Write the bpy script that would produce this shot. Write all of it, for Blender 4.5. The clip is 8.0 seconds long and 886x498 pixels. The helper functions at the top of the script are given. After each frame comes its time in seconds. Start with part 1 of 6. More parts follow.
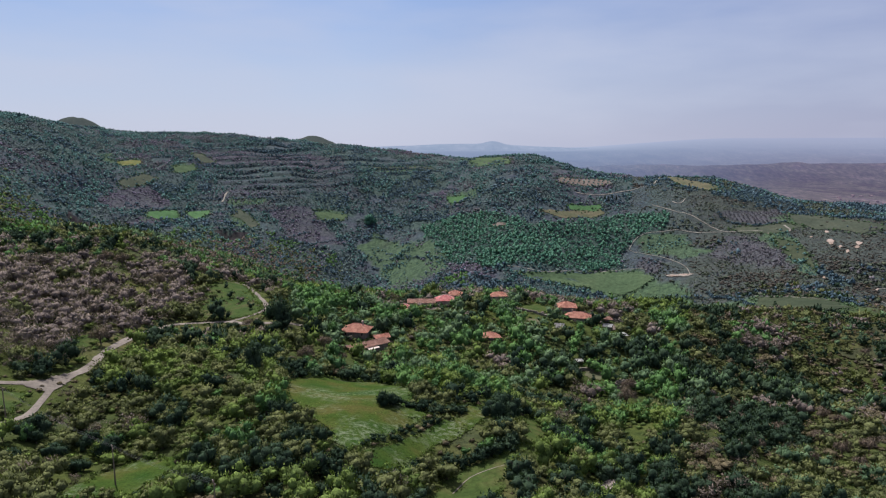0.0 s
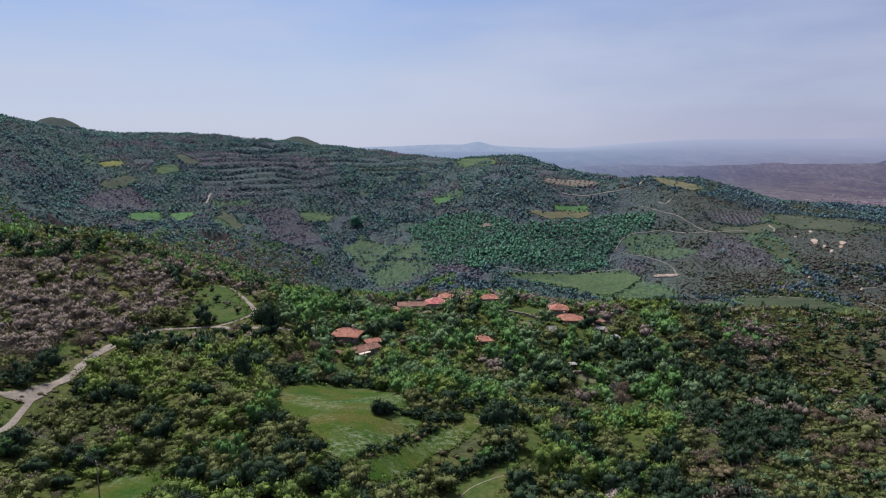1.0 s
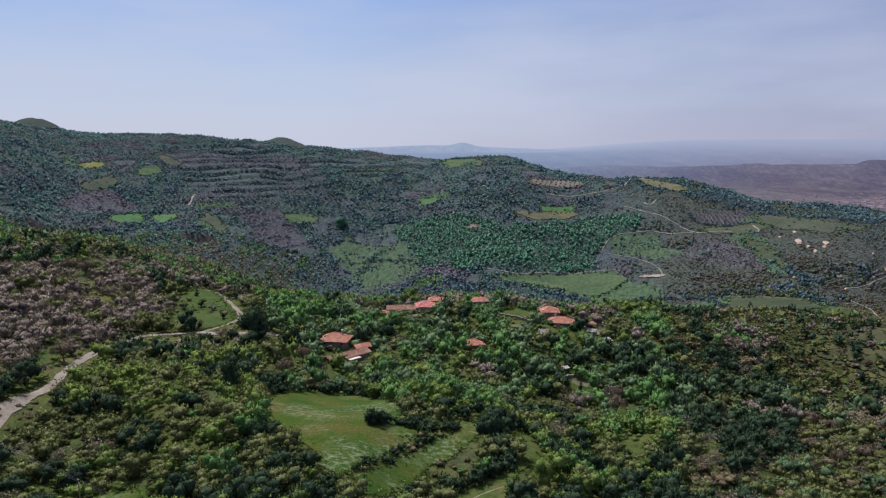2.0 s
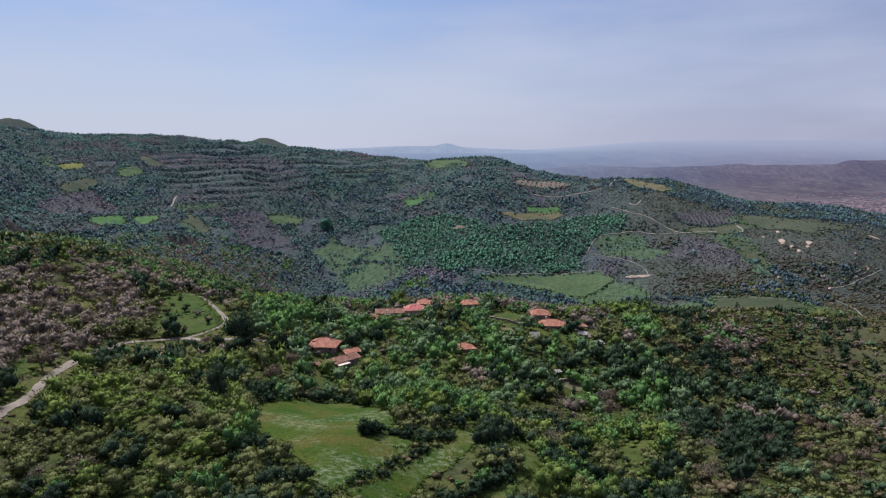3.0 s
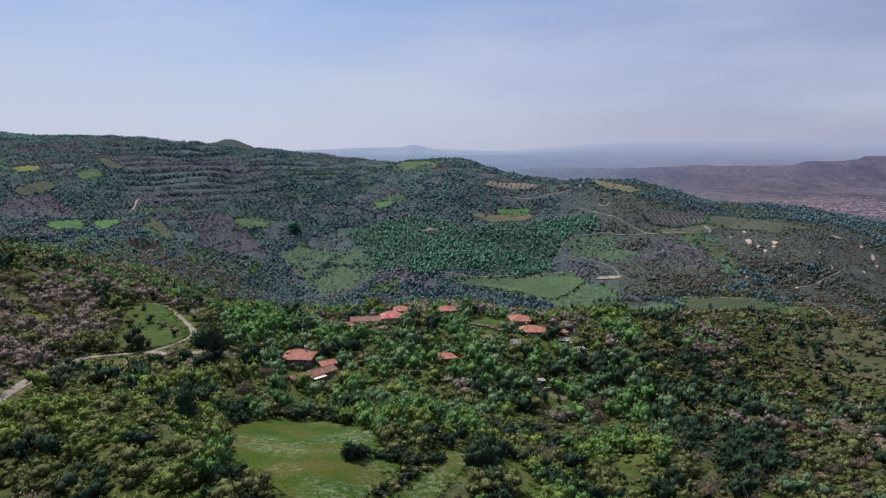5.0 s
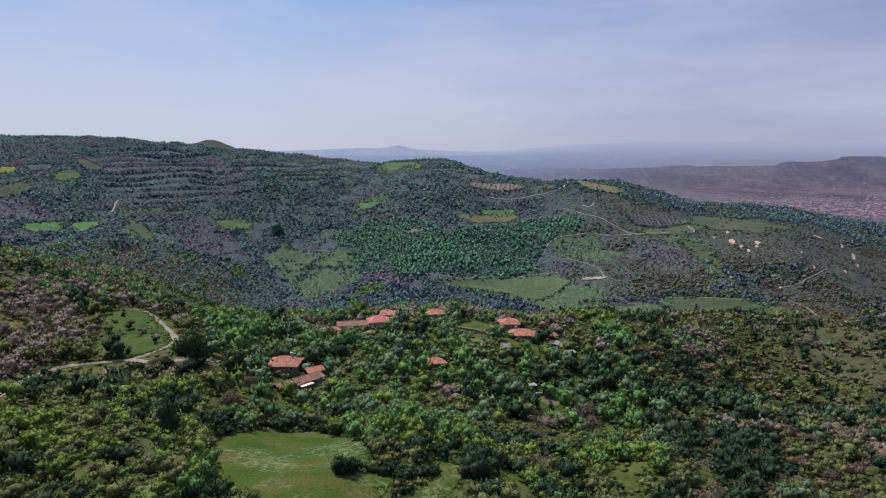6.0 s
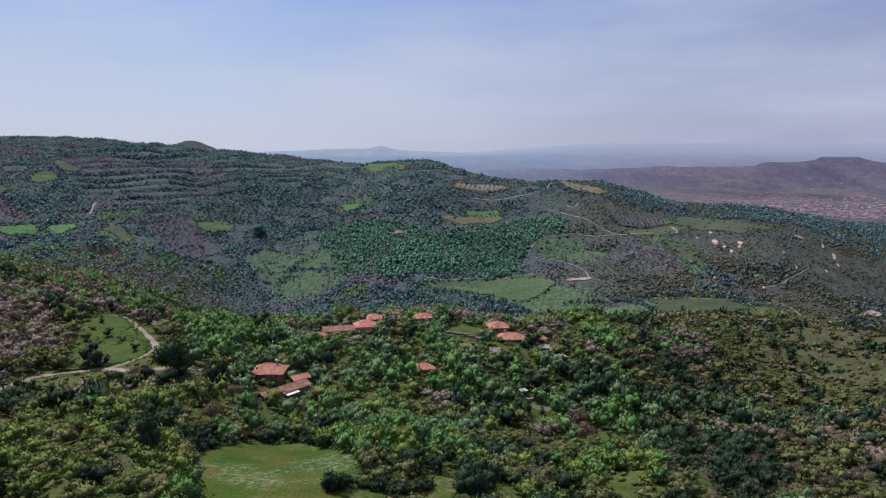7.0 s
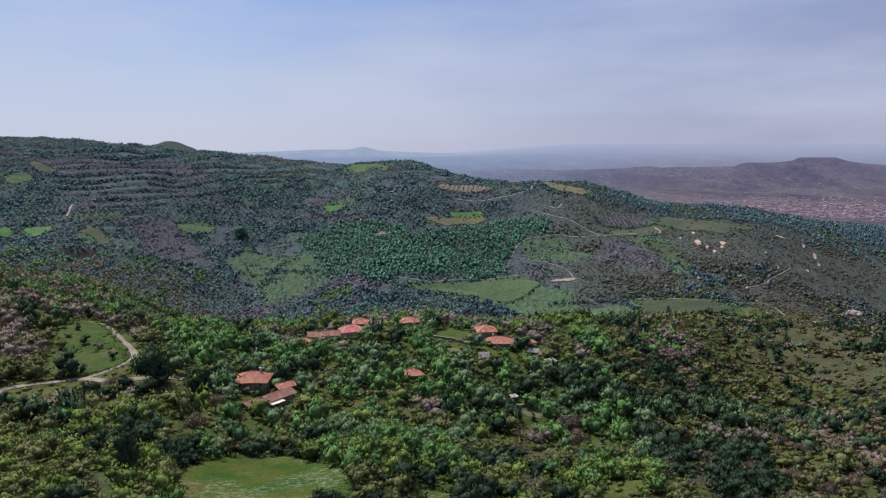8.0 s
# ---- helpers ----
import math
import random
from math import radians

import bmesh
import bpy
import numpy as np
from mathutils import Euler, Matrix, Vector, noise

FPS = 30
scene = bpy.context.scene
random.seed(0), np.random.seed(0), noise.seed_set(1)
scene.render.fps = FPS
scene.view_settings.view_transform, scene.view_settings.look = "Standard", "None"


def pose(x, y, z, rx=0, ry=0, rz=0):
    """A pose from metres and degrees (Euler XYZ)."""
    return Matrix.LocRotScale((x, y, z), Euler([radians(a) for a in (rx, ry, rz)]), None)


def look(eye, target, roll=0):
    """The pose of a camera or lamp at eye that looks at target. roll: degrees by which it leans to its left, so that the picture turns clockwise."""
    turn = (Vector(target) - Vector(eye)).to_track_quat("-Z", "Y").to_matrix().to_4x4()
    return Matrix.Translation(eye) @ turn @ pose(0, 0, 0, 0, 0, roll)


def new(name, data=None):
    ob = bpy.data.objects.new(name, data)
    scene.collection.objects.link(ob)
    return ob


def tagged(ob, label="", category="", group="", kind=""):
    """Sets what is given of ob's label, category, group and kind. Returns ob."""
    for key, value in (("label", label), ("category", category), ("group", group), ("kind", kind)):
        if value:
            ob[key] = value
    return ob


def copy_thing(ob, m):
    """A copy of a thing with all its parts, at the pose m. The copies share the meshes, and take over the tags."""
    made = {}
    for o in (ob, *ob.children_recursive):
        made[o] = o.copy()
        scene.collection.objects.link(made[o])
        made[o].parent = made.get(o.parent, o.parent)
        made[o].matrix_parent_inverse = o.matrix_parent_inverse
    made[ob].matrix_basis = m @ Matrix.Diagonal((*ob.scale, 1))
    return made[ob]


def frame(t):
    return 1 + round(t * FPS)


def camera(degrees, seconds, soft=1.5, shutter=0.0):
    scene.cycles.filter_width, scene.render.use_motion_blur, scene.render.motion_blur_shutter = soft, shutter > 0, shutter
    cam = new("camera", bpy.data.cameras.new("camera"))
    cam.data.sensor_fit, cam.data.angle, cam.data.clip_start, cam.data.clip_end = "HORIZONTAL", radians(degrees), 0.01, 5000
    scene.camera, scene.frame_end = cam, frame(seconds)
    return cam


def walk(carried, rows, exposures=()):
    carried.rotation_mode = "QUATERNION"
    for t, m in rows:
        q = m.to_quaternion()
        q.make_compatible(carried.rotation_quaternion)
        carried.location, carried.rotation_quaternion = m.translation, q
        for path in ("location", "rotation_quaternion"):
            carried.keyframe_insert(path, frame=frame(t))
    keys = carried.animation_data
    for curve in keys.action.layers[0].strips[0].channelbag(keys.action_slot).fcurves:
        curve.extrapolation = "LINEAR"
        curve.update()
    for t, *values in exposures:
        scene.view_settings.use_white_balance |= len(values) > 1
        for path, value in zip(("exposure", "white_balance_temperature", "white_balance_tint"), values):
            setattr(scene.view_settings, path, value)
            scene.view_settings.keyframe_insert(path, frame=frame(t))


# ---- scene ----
cam = camera(68.0, 8.0, soft=1.18)
ROWS = [
    (0.0, 0.0, 0.0, 100.0, 0.0, -9.5), (0.5, -1.37, 2.25, 100.02, -0.65, -9.47), (1.0, -2.69, 4.56, 100.04, -1.31, -9.44),
    (1.5, -3.96, 6.91, 100.07, -1.98, -9.4), (2.0, -5.16, 9.32, 100.11, -2.65, -9.37), (2.5, -6.32, 11.78, 100.16, -3.34, -9.34),
    (3.0, -7.42, 14.29, 100.21, -4.03, -9.31), (3.5, -8.46, 16.85, 100.28, -4.73, -9.28), (4.0, -9.45, 19.46, 100.35, -5.43, -9.26),
    (4.5, -10.39, 22.13, 100.43, -6.15, -9.23), (5.0, -11.27, 24.84, 100.51, -6.87, -9.2), (5.5, -12.09, 27.61, 100.61, -7.6, -9.17),
    (6.0, -12.86, 30.43, 100.71, -8.33, -9.15), (6.5, -13.58, 33.3, 100.82, -9.08, -9.12), (7.0, -14.24, 36.22, 100.94, -9.83, -9.09),
    (7.5, -14.85, 39.19, 101.07, -10.59, -9.07), (8.0, -15.4, 42.21, 101.2, -11.36, -9.04),
]
walk(cam, [(t, pose(x, y, z, 90 + pitch, 0, yaw)) for t, x, y, z, yaw, pitch in ROWS], exposures=[(0.0, 0.27), (8.0, 0.27)])

# ---- light: a high spring sun ahead of the camera and a hazy sky ----
SUN_BEARING, SUN_HEIGHT = -32.0, 58.0
world = bpy.data.worlds.new("world")
scene.world = world
world.use_nodes = True
sky_nodes = world.node_tree.nodes
sky = sky_nodes.new("ShaderNodeTexSky")
sky.sky_type, sky.sun_disc = "NISHITA", False
sky.sun_elevation, sky.sun_rotation = radians(SUN_HEIGHT), radians(SUN_BEARING)
sky.altitude, sky.air_density, sky.dust_density, sky.ozone_density = 300.0, 1.3, 0.35, 3.0
sky_nodes["Background"].inputs["Strength"].default_value = 0.84
# a thin bright veil of high haze over the blue, paler towards the horizon
wl = world.node_tree.links
way = sky_nodes.new("ShaderNodeTexCoord")
split = sky_nodes.new("ShaderNodeSeparateXYZ")
wl.new(way.outputs["Generated"], split.inputs[0])
veil = sky_nodes.new("ShaderNodeValToRGB")
for e, (at, c) in zip((veil.color_ramp.elements[0], veil.color_ramp.elements[1], veil.color_ramp.elements.new(0.09), veil.color_ramp.elements.new(0.22), veil.color_ramp.elements.new(0.45)), ((0.0, (0.54, 0.595, 0.775)), (1.0, (0.05, 0.1, 0.27)), (0.09, (0.475, 0.57, 0.8)), (0.22, (0.30, 0.45, 0.81)), (0.45, (0.1, 0.18, 0.43)))):
    e.position, e.color = at, (*c, 1)
wl.new(split.outputs[2], veil.inputs[0])
wisps = sky_nodes.new("ShaderNodeTexNoise")
stretch = sky_nodes.new("ShaderNodeMapping")
stretch.inputs["Scale"].default_value = (1.6, 1.6, 7.0)
stretch.inputs["Rotation"].default_value = (0.15, 0.1, 0.4)
wisps.inputs["Scale"].default_value, wisps.inputs["Detail"].default_value = 1.3, 5.0
wl.new(way.outputs["Generated"], stretch.inputs[0])
wl.new(stretch.outputs[0], wisps.inputs[0])
pale = sky_nodes.new("ShaderNodeMapRange")
pale.inputs[1].default_value, pale.inputs[2].default_value, pale.inputs[3].default_value, pale.inputs[4].default_value = 0.4, 0.68, 0.0, 0.8
wl.new(wisps.outputs[0], pale.inputs[0])
aside = sky_nodes.new("ShaderNodeMath")
aside.operation, aside.inputs[1].default_value = "MULTIPLY_ADD", 0.9
wl.new(split.outputs[0], aside.inputs[0])
aside.inputs[2].default_value = 0.12
cloudy = sky_nodes.new("ShaderNodeMix")
cloudy.data_type = "RGBA"
cloudy.clamp_factor = True
thin = sky_nodes.new("ShaderNodeMapRange")
thin.inputs[1].default_value, thin.inputs[2].default_value, thin.inputs[3].default_value, thin.inputs[4].default_value = 0.2, 0.6, 1.0, 0.1
wl.new(split.outputs[2], thin.inputs[0])
fade = sky_nodes.new("ShaderNodeMath")
fade.operation = "MULTIPLY"
wl.new(aside.outputs[0], fade.inputs[0])
wl.new(thin.outputs[0], fade.inputs[1])
wl.new(fade.outputs[0], cloudy.inputs[0])
wl.new(veil.outputs[0], cloudy.inputs[6])
cloudy.inputs[7].default_value = (0.27, 0.285, 0.48, 1)
dim = sky_nodes.new("ShaderNodeMix")
dim.data_type, dim.blend_type, dim.inputs[0].default_value = "RGBA", "MULTIPLY", 1.0
dim.inputs[7].default_value = (0.085, 0.085, 0.085, 1)
wl.new(sky.outputs[0], dim.inputs[6])
both = sky_nodes.new("ShaderNodeMix")
both.data_type, both.inputs[0].default_value = "RGBA", 0.88
wl.new(dim.outputs[2], both.inputs[6])
streaks = sky_nodes.new("ShaderNodeMath")
streaks.operation = "MULTIPLY"
wl.new(pale.outputs[0], streaks.inputs[0])
wl.new(thin.outputs[0], streaks.inputs[1])
cirrus = sky_nodes.new("ShaderNodeMix")
cirrus.data_type = "RGBA"
wl.new(streaks.outputs[0], cirrus.inputs[0])
wl.new(cloudy.outputs[2], cirrus.inputs[6])
cirrus.inputs[7].default_value = (0.53, 0.575, 0.76, 1)
wl.new(cirrus.outputs[2], both.inputs[7])
wl.new(both.outputs[2], sky_nodes["Background"].inputs["Color"])
lamp = bpy.data.lights.new("sun", "SUN")
lamp.energy, lamp.angle, lamp.color = 5.8, radians(0.55), (1.0, 0.95, 0.89)
sun = new("sun", lamp)
sb, sh = radians(SUN_BEARING), radians(SUN_HEIGHT)
sun.matrix_world = look((300 * math.sin(sb) * math.cos(sh), 300 * math.cos(sb) * math.cos(sh), 300 * math.sin(sh)), (0, 0, 0))


# ---- materials ----
def node_material(name, rough=0.8, spec=0.25):
    m = bpy.data.materials.new(name)
    m.use_nodes = True
    tree = m.node_tree
    p = tree.nodes["Principled BSDF"]
    p.inputs["Roughness"].default_value = rough
    p.inputs["Specular IOR Level"].default_value = spec
    return m, tree, p


def noise_node(tree, scale, detail=4.0, rough=0.6, stretch=None, kind="Object"):
    tc = tree.nodes.new("ShaderNodeTexCoord")
    n = tree.nodes.new("ShaderNodeTexNoise")
    n.inputs["Scale"].default_value, n.inputs["Detail"].default_value, n.inputs["Roughness"].default_value = scale, detail, rough
    if stretch:
        mp = tree.nodes.new("ShaderNodeMapping")
        mp.inputs["Scale"].default_value = stretch
        tree.links.new(tc.outputs[kind], mp.inputs[0])
        tree.links.new(mp.outputs[0], n.inputs[0])
    else:
        tree.links.new(tc.outputs[kind], n.inputs[0])
    return n.outputs[0]


def ramp(tree, value, *stops):
    r = tree.nodes.new("ShaderNodeValToRGB")
    els = r.color_ramp.elements
    while len(els) < len(stops):
        els.new(0.5)
    for e, (at, c) in zip(els, stops):
        e.position, e.color = at, (*c, 1) if len(c) == 3 else c
    tree.links.new(value, r.inputs[0])
    return r.outputs[0]


def mixed(tree, a, b, fac, mode="MIX"):
    n = tree.nodes.new("ShaderNodeMix")
    n.data_type, n.blend_type = "RGBA", mode
    for socket, v in ((n.inputs[0], fac), (n.inputs[6], a), (n.inputs[7], b)):
        if isinstance(v, bpy.types.NodeSocket):
            tree.links.new(v, socket)
        elif isinstance(v, tuple):
            socket.default_value = (*v, 1)
        else:
            socket.default_value = v
    return n.outputs[2]


def bump(tree, p, height, strength, distance):
    b = tree.nodes.new("ShaderNodeBump")
    b.inputs["Strength"].default_value, b.inputs["Distance"].default_value = strength, distance
    tree.links.new(height, b.inputs["Height"])
    tree.links.new(b.outputs[0], p.inputs["Normal"])


def surface(name, dark, mid, light, fine, coarse, rough=0.85, relief=0.5, depth=0.05, spec=0.25, stretch=None):
    """A two-scale mottled surface."""
    m, tree, p = node_material(name, rough, spec)
    big = ramp(tree, noise_node(tree, coarse, 5, 0.6), (0.3, dark), (0.5, mid), (0.7, light))
    small = noise_node(tree, fine, 6, 0.7, stretch)
    tone = ramp(tree, small, (0.25, (0.6, 0.6, 0.6)), (0.75, (1.35, 1.35, 1.35)))
    tree.links.new(mixed(tree, big, tone, 1.0, "MULTIPLY"), p.inputs["Base Color"])
    bump(tree, p, small, relief, depth)
    return m


def foliage(name, dark, mid, light, per_object=False, leafy=0.3):
    """Leaves: the tone changes from plant to plant and from leaf to leaf, and some light comes through."""
    m, tree, p = node_material(name, 0.85, 0.02)
    if per_object:
        tone = tree.nodes.new("ShaderNodeObjectInfo").outputs["Random"]
    else:
        a = tree.nodes.new("ShaderNodeAttribute")
        a.attribute_name = "tone"
        tone = a.outputs["Fac"]
    if per_object:
        dark, light = [tuple(0.5 * (a + b) for a, b in zip(c, mid)) for c in (dark, light)]
    base = ramp(tree, tone, (0.0, dark), (0.5, mid), (1.0, light))
    g = tree.nodes.new("ShaderNodeNewGeometry")
    leaf = ramp(tree, g.outputs["Random Per Island"], (0.0, (0.88, 0.89, 0.92)), (1.0, (1.1, 1.1, 1.06)))
    col = mixed(tree, base, leaf, 1.0, "MULTIPLY")
    # bright clumps and shaded gaps painted as noise, at the size of a spray and of a branch
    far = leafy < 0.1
    # far leaves get less of this contrast, as if through haze
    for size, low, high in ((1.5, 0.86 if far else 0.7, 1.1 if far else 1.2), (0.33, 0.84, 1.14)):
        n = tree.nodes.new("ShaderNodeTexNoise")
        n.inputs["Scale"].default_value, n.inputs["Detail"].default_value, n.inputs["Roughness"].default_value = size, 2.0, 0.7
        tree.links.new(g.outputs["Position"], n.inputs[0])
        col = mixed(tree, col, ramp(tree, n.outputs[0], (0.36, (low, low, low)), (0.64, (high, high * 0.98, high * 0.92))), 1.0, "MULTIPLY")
    relief = tree.nodes.new("ShaderNodeTexNoise")
    relief.inputs["Scale"].default_value, relief.inputs["Detail"].default_value = 2.4, 3.0
    tree.links.new(g.outputs["Position"], relief.inputs[0])
    bump(tree, p, relief.outputs[0], 0.75, 0.35)
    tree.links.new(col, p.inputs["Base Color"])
    t = tree.nodes.new("ShaderNodeBsdfTranslucent")
    tree.links.new(mixed(tree, col, (0.95, 1.12, 0.6), 1.0, "MULTIPLY"), t.inputs[0])
    mx = tree.nodes.new("ShaderNodeMixShader")
    mx.inputs[0].default_value = leafy
    tree.links.new(p.outputs[0], mx.inputs[1])
    tree.links.new(t.outputs[0], mx.inputs[2])
    tree.links.new(mx.outputs[0], tree.nodes["Material Output"].inputs[0])
    return m


GREENS = {
    "fresh": ((0.074, 0.105, 0.044), (0.112, 0.163, 0.052), (0.148, 0.204, 0.064)),
    "spring": ((0.058, 0.121, 0.061), (0.089, 0.177, 0.069), (0.123, 0.223, 0.086)),
    "dark": ((0.019, 0.036, 0.028), (0.032, 0.054, 0.039), (0.05, 0.08, 0.054)),
    "olive": ((0.078, 0.092, 0.047), (0.109, 0.126, 0.061), (0.148, 0.163, 0.079)),
    "bare": ((0.131, 0.109, 0.11), (0.175, 0.146, 0.149), (0.227, 0.191, 0.193)),
    # wood, thorn and grove carry extra blue that stands in for haze
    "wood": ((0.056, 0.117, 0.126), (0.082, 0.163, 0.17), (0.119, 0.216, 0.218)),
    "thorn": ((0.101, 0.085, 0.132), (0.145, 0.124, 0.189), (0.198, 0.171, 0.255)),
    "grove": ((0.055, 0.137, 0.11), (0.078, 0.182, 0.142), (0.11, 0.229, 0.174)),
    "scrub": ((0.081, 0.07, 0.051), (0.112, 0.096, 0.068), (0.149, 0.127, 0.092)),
    # far copies of olive, dark and scrub, with haze painted in as blue
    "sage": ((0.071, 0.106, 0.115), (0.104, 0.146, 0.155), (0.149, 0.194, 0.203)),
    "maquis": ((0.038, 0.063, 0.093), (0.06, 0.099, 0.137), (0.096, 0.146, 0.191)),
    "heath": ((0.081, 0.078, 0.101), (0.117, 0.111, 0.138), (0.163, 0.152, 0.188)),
}
GREENS["garrigue"] = ((0.051, 0.067, 0.053), (0.073, 0.09, 0.07), (0.101, 0.118, 0.09))
GREENS["moor"] = ((0.065, 0.058, 0.055), (0.088, 0.078, 0.074), (0.12, 0.104, 0.098))
GREENS["leafless"] = ((0.105, 0.083, 0.08), (0.15, 0.12, 0.115), (0.2, 0.163, 0.155))
GREENS["coppice"] = ((0.068, 0.116, 0.073), (0.099, 0.159, 0.096), (0.138, 0.206, 0.125))
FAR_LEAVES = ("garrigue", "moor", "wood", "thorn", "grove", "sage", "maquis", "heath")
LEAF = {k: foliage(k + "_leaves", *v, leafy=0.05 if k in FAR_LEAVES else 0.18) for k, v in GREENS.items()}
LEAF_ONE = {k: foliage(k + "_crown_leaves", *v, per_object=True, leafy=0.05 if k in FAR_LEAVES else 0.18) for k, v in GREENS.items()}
BARK = surface("bark", (0.06, 0.045, 0.035), (0.1, 0.08, 0.065), (0.14, 0.12, 0.1), 12.0, 1.5, relief=0.6)


def hill_ground():
    """The land: rough grass and herbs on the near slope, scrub, swards, thorny ground and terrace banks across the
    valley, blued there for haze.
    """
    m, tree, p = node_material("hill_soil_and_grass", 0.97, 0.02)
    big = ramp(tree, noise_node(tree, 0.011, 4, 0.55), (0.35, (0.03, 0.042, 0.015)), (0.5, (0.046, 0.055, 0.02)), (0.66, (0.068, 0.063, 0.034)))
    mid = noise_node(tree, 0.11, 6, 0.72)
    tuft = ramp(tree, mid, (0.38, (0.5, 0.55, 0.55)), (0.5, (0.95, 1.0, 0.95)), (0.68, (1.4, 1.35, 1.15)))
    fine = noise_node(tree, 1.1, 5, 0.75)
    grain = ramp(tree, fine, (0.25, (0.55, 0.58, 0.55)), (0.75, (1.4, 1.4, 1.35)))
    near = mixed(tree, mixed(tree, big, tuft, 1.0, "MULTIPLY"), grain, 1.0, "MULTIPLY")

    def cover(name, sharp=1.6, size=0.05):
        a = tree.nodes.new("ShaderNodeAttribute")
        a.attribute_name = name
        n = noise_node(tree, size, 5, 0.65)
        w = tree.nodes.new("ShaderNodeMath")
        w.operation, w.inputs[1].default_value = "MULTIPLY_ADD", 0.9
        tree.links.new(n, w.inputs[0])
        tree.links.new(a.outputs["Fac"], w.inputs[2])
        r = tree.nodes.new("ShaderNodeMapRange")
        r.inputs[1].default_value, r.inputs[2].default_value = 0.95 - 0.5 / sharp, 0.95 + 0.5 / sharp
        tree.links.new(w.outputs[0], r.inputs[0])
        return r.outputs[0]
    # the far ground colours carry extra blue that stands in for haze
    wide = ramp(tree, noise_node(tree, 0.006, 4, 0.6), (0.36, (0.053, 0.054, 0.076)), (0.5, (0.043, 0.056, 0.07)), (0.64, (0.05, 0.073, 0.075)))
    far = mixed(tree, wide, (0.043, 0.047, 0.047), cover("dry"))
    # tint of the ground inside the woodland outlines
    far = mixed(tree, far, (0.038, 0.06, 0.056), cover("wooded_floor", 0.8))
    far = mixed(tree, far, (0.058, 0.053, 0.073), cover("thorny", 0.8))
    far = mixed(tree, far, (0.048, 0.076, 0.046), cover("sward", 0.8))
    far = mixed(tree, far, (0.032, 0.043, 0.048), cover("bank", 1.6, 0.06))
    # purplish shade painted onto the ground at the foot of the steep banks
    far = mixed(tree, far, (0.034, 0.03, 0.034), cover("scarp_shade", 1.6, 0.06))
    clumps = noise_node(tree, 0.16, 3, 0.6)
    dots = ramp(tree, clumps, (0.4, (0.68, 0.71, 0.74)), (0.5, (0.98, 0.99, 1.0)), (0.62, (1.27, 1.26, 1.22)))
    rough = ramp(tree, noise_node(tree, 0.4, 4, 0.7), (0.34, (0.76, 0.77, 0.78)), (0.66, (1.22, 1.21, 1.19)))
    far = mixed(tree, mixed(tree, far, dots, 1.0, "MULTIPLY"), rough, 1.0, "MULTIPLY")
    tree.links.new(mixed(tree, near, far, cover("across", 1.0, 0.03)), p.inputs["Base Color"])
    bump(tree, p, fine, 0.6, 0.35)
    return m


def flowering_grass():
    """Spring grass with ochre patches and streaks of white flowers."""
    m, tree, p = node_material("flowering_meadow_grass", 0.97, 0.01)
    base = ramp(tree, noise_node(tree, 0.075, 4, 0.6), (0.36, (0.021, 0.045, 0.011)), (0.52, (0.034, 0.053, 0.013)), (0.66, (0.053, 0.054, 0.018)))
    fine = noise_node(tree, 1.7, 6, 0.75)
    grass = mixed(tree, base, ramp(tree, fine, (0.3, (0.5, 0.52, 0.5)), (0.7, (1.5, 1.5, 1.4))), 1.0, "MULTIPLY")
    area = ramp(tree, noise_node(tree, 0.06, 3, 0.5), (0.47, (0, 0, 0)), (0.6, (0.9, 0.9, 0.9)))
    dots = ramp(tree, noise_node(tree, 0.8, 5, 0.8, stretch=(0.8, 1.1, 1.0)), (0.48, (0, 0, 0)), (0.64, (0.75, 0.75, 0.75)))
    bloom = mixed(tree, area, dots, 1.0, "MULTIPLY")
    tree.links.new(mixed(tree, grass, (0.17, 0.19, 0.14), bloom), p.inputs["Base Color"])
    bump(tree, p, fine, 0.5, 0.15)
    return m


GROUND = hill_ground()
MEADOW = flowering_grass()
GRASS = surface("green_grass", (0.022, 0.041, 0.013), (0.04, 0.06, 0.018), (0.066, 0.066, 0.028), 0.8, 0.13, relief=0.5, depth=0.15, spec=0.02)
GRASS_PALE = surface("dry_pasture", (0.028, 0.038, 0.025), (0.036, 0.046, 0.029), (0.046, 0.054, 0.035), 0.22, 0.022, relief=0.4, depth=0.3, spec=0.02)
LUSH = surface("lush_young_crop", (0.038, 0.08, 0.036), (0.048, 0.1, 0.044), (0.06, 0.112, 0.052), 0.25, 0.04, relief=0.4, depth=0.3, spec=0.02)
YELLOW = surface("yellow_flowering_grass", (0.07, 0.082, 0.034), (0.1, 0.105, 0.04), (0.14, 0.13, 0.05), 0.3, 0.06, relief=0.4, depth=0.3, spec=0.02)
VALLEY_GRASS = surface("smooth_valley_grass", (0.042, 0.068, 0.038), (0.052, 0.08, 0.044), (0.064, 0.09, 0.05), 0.2, 0.025, relief=0.4, depth=0.4, spec=0.02)
OLIVE_GRASS = surface("dry_olive_grass", (0.038, 0.047, 0.036), (0.047, 0.056, 0.042), (0.06, 0.066, 0.049), 0.25, 0.03, relief=0.4, depth=0.3, spec=0.02)
KNOLL_GRASS = surface("knoll_grass", (0.022, 0.042, 0.014), (0.038, 0.06, 0.018), (0.074, 0.06, 0.036), 0.7, 0.09, relief=0.8, depth=0.4, spec=0.02)
EAST_GRASS = surface("rough_east_grass", (0.03, 0.035, 0.02), (0.044, 0.047, 0.026), (0.064, 0.06, 0.037), 0.5, 0.05, relief=0.8, depth=0.5, spec=0.02)
